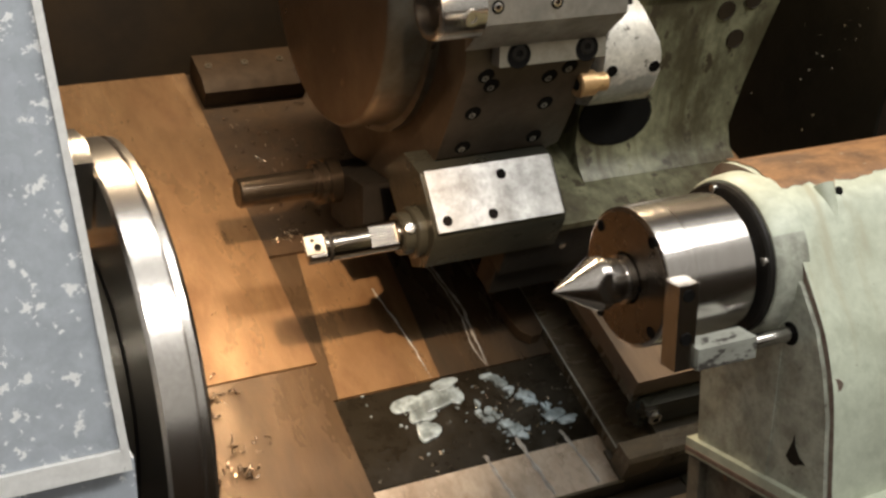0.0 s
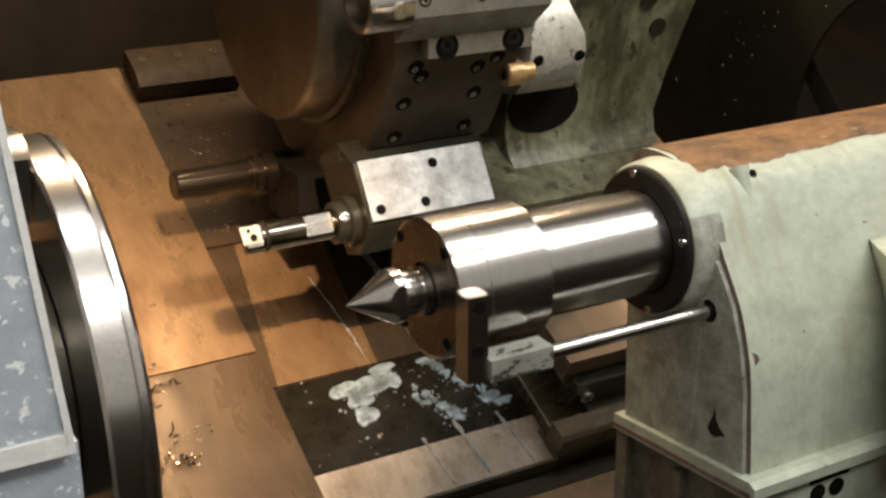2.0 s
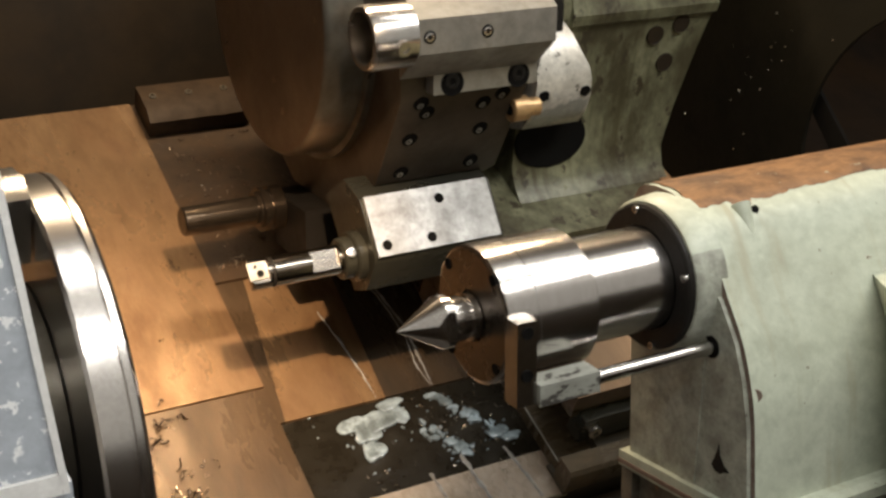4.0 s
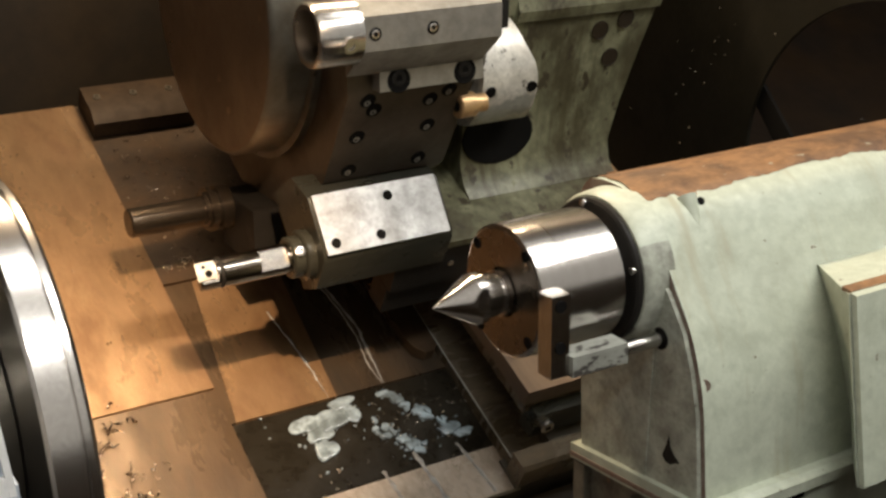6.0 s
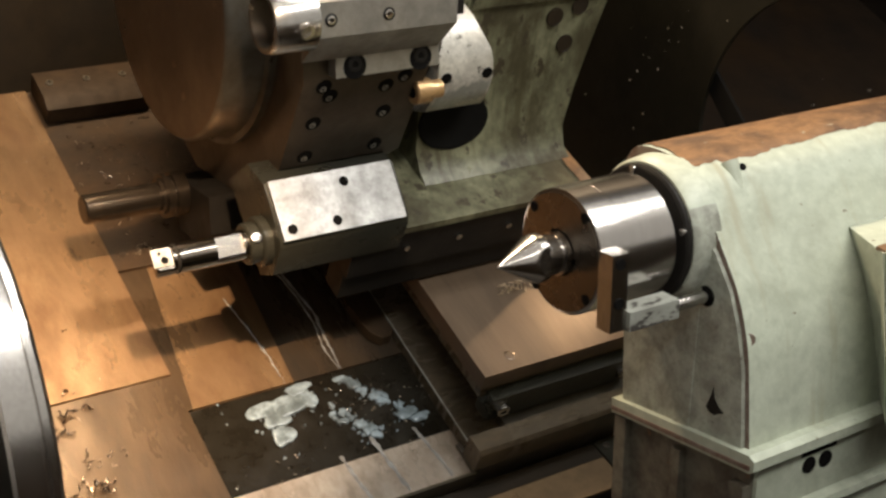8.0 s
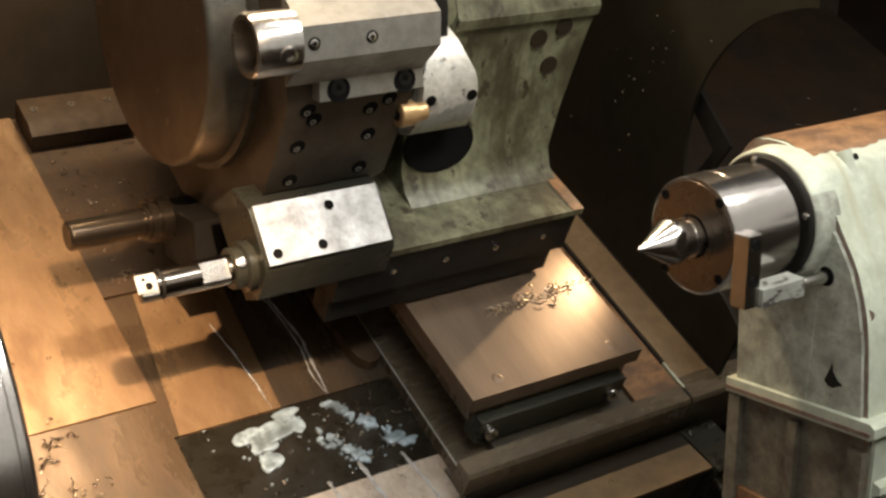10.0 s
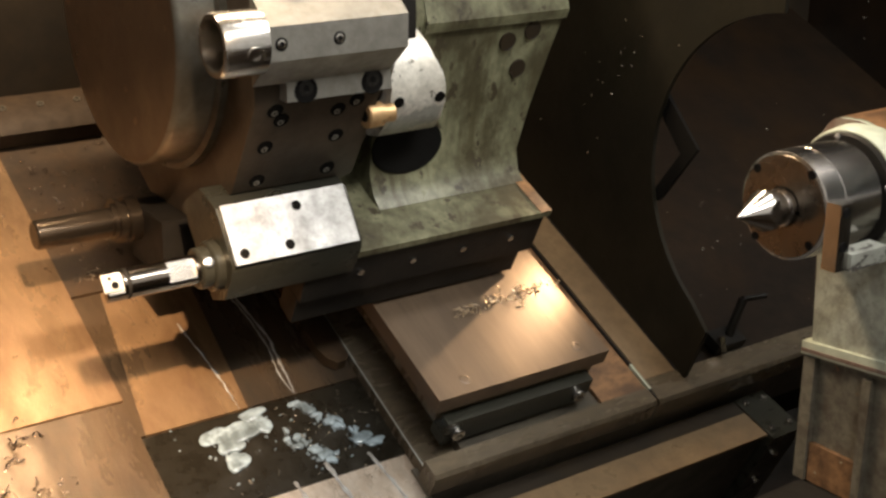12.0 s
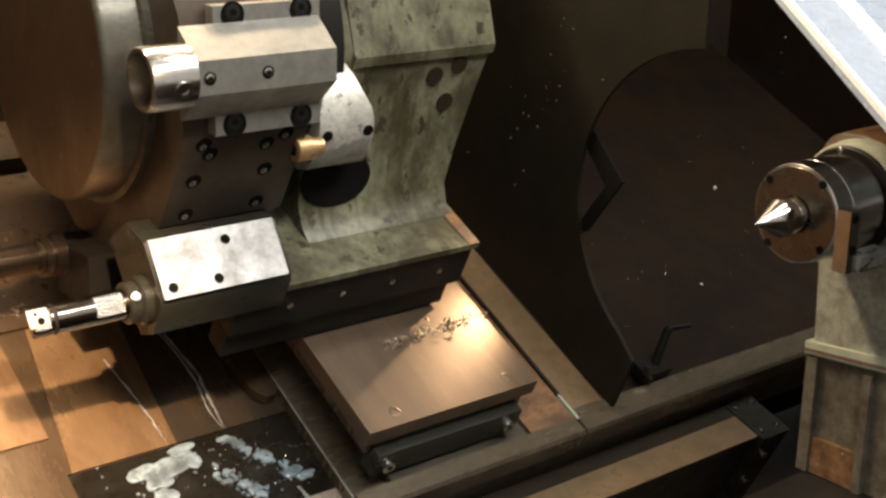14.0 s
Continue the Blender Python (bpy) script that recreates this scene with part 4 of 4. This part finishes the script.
def wiper_blade():
    out = [(0.262, 0.46), (0.262, 0.335), (0.266, 0.315), (0.276, 0.303), (0.288, 0.303), (0.296, 0.312), (0.298, 0.46)]
    w = thing("way_wiper", (0.28, 0.40, -0.4868), "brown rounded wiper plate with a pale worn rim beside the bed", "wiper")
    part("plate", bm_slab(out, -0.4867, -0.472), BROWN, w, bevel=0.002)
    part("worn_rim", bm_slab([(0.2600, 0.44), (0.2600, 0.334), (0.2645, 0.313), (0.2755, 0.3005), (0.2765, 0.3020), (0.2655, 0.3145), (0.2612, 0.335), (0.2612, 0.44)], -0.484, -0.4705), SHEET_LOW, w, "yellowish worn rim")


wiper_blade()

# ---- coolant and swarf ----
def bm_blob(lobes, z, rng, bm=None):
    """Shallow wet patches with uneven rims; lobes of (x, y, rx, ry)."""
    bm = bm or bmesh.new()
    for k, (x, y, rx, ry) in enumerate(lobes):
        seg, ph = 40, rng.uniform(0, 9)
        wob = [0.90 + 0.14 * math.sin(2 * a + ph) + 0.09 * math.sin(3 * a + 2 * ph) + 0.05 * math.sin(5 * a + ph) + 0.02 * math.sin(9 * a + 3 * ph) for a in [2 * math.pi * i / seg for i in range(seg)]]
        zt = z + 0.0004 * (k % 7)
        rings = []
        for s, dz in ((1.0, -0.0012), (0.97, 0.0004), (0.85, 0.0011), (0.5, 0.0014)):
            rings.append([bm.verts.new((x + rx * s * wob[i] * math.cos(2 * math.pi * i / seg), y + ry * s * wob[i] * math.sin(2 * math.pi * i / seg), zt + dz)) for i in range(seg)])
        for p, q in zip(rings, rings[1:]):
            for i in range(seg):
                bm.faces.new((p[i], p[(i + 1) % seg], q[(i + 1) % seg], q[i]))
        bm.faces.new(rings[-1])
    return bm


def bm_run(points, width, rng, bm=None):
    """A thin run of liquid along points of the sheet."""
    bm = bm or bmesh.new()
    pts = [Vector(p) for p in points]
    fine = []
    for p, q in zip(pts, pts[1:]):
        fine += [p.lerp(q, k / 10) for k in range(10)]
    fine.append(pts[-1])
    last = None
    for k, p in enumerate(fine):
        w = width * (0.42 + 0.18 * math.sin(k * 0.9 + pts[0].x * 90) + rng.uniform(0, 0.3)) + 0.0005
        p = p + Vector((rng.uniform(-1, 1) * 0.0008, 0, 0))
        row = [bm.verts.new(p + Vector((-w, 0, -0.0008))), bm.verts.new(p + Vector((0, 0, 0.0007))), bm.verts.new(p + Vector((w, 0, -0.0008)))]
        if last:
            bm.faces.new((last[0], last[1], row[1], row[0]))
            bm.faces.new((last[1], last[2], row[2], row[1]))
        last = row
    return bm


def coolant():
    rng = random.Random(4)
    zw = -0.4872
    patches = [
        [(0.100, 0.258, 0.022, 0.014), (0.125, 0.260, 0.022, 0.012), (0.152, 0.258, 0.014, 0.016), (0.150, 0.274, 0.018, 0.009), (0.108, 0.240, 0.016, 0.012), (0.106, 0.218, 0.014, 0.016), (0.128, 0.249, 0.018, 0.010)],
        [(0.205, 0.272, 0.010, 0.006)] + [(0.206 + 0.066 * f + rng.gauss(0, 0.004), 0.268 - 0.080 * f + rng.gauss(0, 0.004), rng.uniform(0.0025, 0.0075), rng.uniform(0.003, 0.008)) for f in [k / 25 for k in range(26)]] + [(0.255, 0.200, 0.014, 0.008), (0.270, 0.192, 0.014, 0.006)],
        [(0.172 + 0.040 * f + rng.gauss(0, 0.005), 0.226 - 0.036 * f + rng.gauss(0, 0.005), rng.uniform(0.003, 0.008), rng.uniform(0.003, 0.007)) for f in [k / 17 for k in range(18)]],
    ]
    for lobes in patches:
        bm = bm_blob(lobes, zw, rng)
        for k in range(44):
            x, y, rx, ry = rng.choice(lobes)
            r = rng.uniform(0.0006, 0.0022)
            bm_blob([(x + rng.gauss(0, 1.3) * rx, y + rng.gauss(0, 1.2) * ry, r, r * rng.uniform(0.6, 1.4))], zw - 0.0004, rng, bm)
        single("coolant_puddle", bm, COOLANT, (lobes[0][0], lobes[0][1], zw), "milky white coolant puddle on the wet dark sheet", "puddle", kind="stuff")
    zr = ZS - 0.0056
    runs = [([(0.208, 0.475, zr), (0.214, 0.425, zr), (0.221, 0.375, zr), (0.216, 0.335, zr), (0.212, 0.286, zr - 0.001)], 0.0030),
            ([(0.204, 0.455, zr), (0.211, 0.415, zr), (0.213, 0.36, zr), (0.207, 0.32, zr), (0.210, 0.285, zr - 0.001)], 0.0016),
            ([(0.124, 0.43, zr), (0.132, 0.38, zr), (0.138, 0.33, zr), (0.139, 0.285, zr - 0.001)], 0.0026),
            ([(0.255, 0.180, -0.4875), (0.262, 0.140, -0.4885), (0.267, 0.106, -0.4902)], 0.0028),
            ([(0.155, 0.172, -0.4876), (0.158, 0.145, -0.4884), (0.164, 0.106, -0.4902)], 0.0030),
            ([(0.200, 0.185, -0.4875), (0.205, 0.14, -0.4885), (0.210, 0.106, -0.4902)], 0.0034)]
    for pts, w in runs:
        single("coolant_run", bm_run(pts, w, rng), FILM, tuple(pts[0]), "thin pale run of coolant down the sheet", "coolant run", kind="stuff")


coolant()


def bm_curl(at, size, rng, bm):
    """A small curled chip of metal."""
    turns, n = rng.uniform(0.6, 1.5), 12
    ax = Vector((rng.uniform(-1, 1), rng.uniform(-1, 1), rng.uniform(-0.2, 0.2))).normalized()
    side = ax.cross(Vector((0, 0, 1))).normalized()
    upv = side.cross(ax)
    if upv.z < 0:
        upv = -upv
    r = size * rng.uniform(0.25, 0.45)
    last = None
    for k in range(n):
        a = 2 * math.pi * turns * k / (n - 1)
        c = Vector(at) + ax * size * 1.4 * (k / (n - 1) - 0.5) + side * r * math.cos(a) + upv * (r + r * math.sin(a))
        w = ax * size * 0.14
        row = [bm.verts.new(c - w), bm.verts.new(c + w), bm.verts.new(c + w * 0.5 + upv * size * 0.05)]
        if last:
            for i in range(3):
                bm.faces.new((last[i], last[(i + 1) % 3], row[(i + 1) % 3], row[i]))
        last = row


def scatter(name, label, mat, spots, size, z, seed, plane="z"):
    rng = random.Random(seed)
    bm = bmesh.new()
    for x, y, sx, sy, count in spots:
        for k in range(count):
            px, py = x + rng.gauss(0, sx), y + rng.gauss(0, sy)
            s = size * rng.uniform(0.5, 1.4)
            bm_curl((px, py, z), s, rng, bm)
    x, y = spots[0][0], spots[0][1]
    return single(name, bm, mat, (x, y, z), label, "swarf", kind="stuff")


scatter("swarf", "dark curled steel chips lying beside the chuck", CHIP, [(-0.100, 0.315, 0.012, 0.010, 11), (-0.092, 0.247, 0.010, 0.008, 10), (-0.108, 0.213, 0.010, 0.010, 9), (-0.07, 0.42, 0.02, 0.01, 2), (-0.078, 0.352, 0.012, 0.012, 3), (-0.12, 0.28, 0.006, 0.02, 6), (-0.14, 0.25, 0.01, 0.04, 8)], 0.0072, ZS - 0.0015, 7)
scatter("swarf", "fine bright and brown chips on the brown upper sheet", GLINT, [(0.075, 0.66, 0.03, 0.04, 60), (0.055, 0.53, 0.016, 0.014, 30), (-0.05, 0.60, 0.05, 0.06, 20), (0.02, 0.74, 0.06, 0.05, 24)], 0.0032, ZS - 0.002, 8)
scatter("swarf", "curled bright chips on the worn slide plate", WARMCHIP, [(0.405, 0.255, 0.012, 0.004, 8), (0.445, 0.264, 0.014, 0.004, 9), (0.50, 0.266, 0.014, 0.004, 9), (0.535, 0.267, 0.006, 0.003, 3), (0.48, 0.249, 0.012, 0.006, 4)], 0.0085, ZB + 0.0005, 9)
scatter("swarf", "small bright chips in the wet coolant", GLINT, [(0.23, 0.225, 0.035, 0.03, 70), (0.10, 0.20, 0.04, 0.02, 10), (0.26, 0.25, 0.02, 0.02, 12)], 0.003, -0.4885, 10)

scatter("swarf", "dark brown chips on the brown rear sheet", CHIP, [(0.10, 0.68, 0.035, 0.045, 60), (0.06, 0.56, 0.025, 0.03, 24), (0.15, 0.62, 0.03, 0.05, 22)], 0.0045, ZS - 0.002, 15)

scatter("swarf", "bright chip specks on the dark bed behind the guard", GLINT, [(0.95, 0.30, 0.14, 0.10, 34), (1.25, 0.40, 0.16, 0.14, 24)], 0.003, -0.4622, 16)


def guard_specks():
    rng = random.Random(12)
    bm = bmesh.new()
    for k in range(32):
        y, z = rng.uniform(0.36, 0.62), rng.uniform(-0.40, 0.10)
        if rng.random() < 0.5:
            y, z = rng.gauss(0.43, 0.03), rng.gauss(-0.16, 0.06)
        s = rng.uniform(0.0006, 0.0019)
        bmesh.ops.create_icosphere(bm, subdivisions=1, radius=s, matrix=Matrix.Translation((0.6897, y, z)) @ Matrix.Diagonal((0.4, 1, rng.uniform(0.6, 1.5), 1)))
    for k in range(26):
        s = rng.uniform(0.0012, 0.0032)
        bmesh.ops.create_icosphere(bm, subdivisions=1, radius=s, matrix=Matrix.Translation((1.699, rng.uniform(0.0, 0.9), rng.uniform(-0.6, 0.2))) @ Matrix.Diagonal((0.4, 1, 1, 1)))
    single("swarf", bm, GLINT, (0.69, 0.4, -0.2), "bright chip specks stuck to the dark guard plate", "swarf", kind="stuff")


guard_specks()


# ---- motion ----
def motions():
    base = (0.17, 0, 0)
    slide = [(0.0, 0.0), (6.5, 0.0), (6.8, 0.006), (7.0, 0.0161), (7.5, 0.0547), (8.0, 0.0961), (8.5, 0.1354), (11.0, 0.3335), (11.5, 0.3736), (12.0, 0.4165),
             (12.5, 0.4538), (13.0, 0.4938), (13.5, 0.5326), (13.75, 0.5490), (14.0, 0.5498)]
    walk(tail, [(t, M @ pose(base[0] + s, 0, 0)) for t, s in slide])
    walk(cover, [(t, M @ pose(0.17 + s, 0.03, -0.56)) for t, s in slide])
    out = [(0.0, 0.0), (0.4, 0.0), (0.5, -0.0020), (1.0, -0.0392), (1.5, -0.0752), (2.0, -0.1085), (3.0, -0.108), (3.4, -0.108), (4.9, 0.0), (14.0, 0.0)]
    walk(quill, [(t, pose(s, 0, 0)) for t, s in out])


motions()
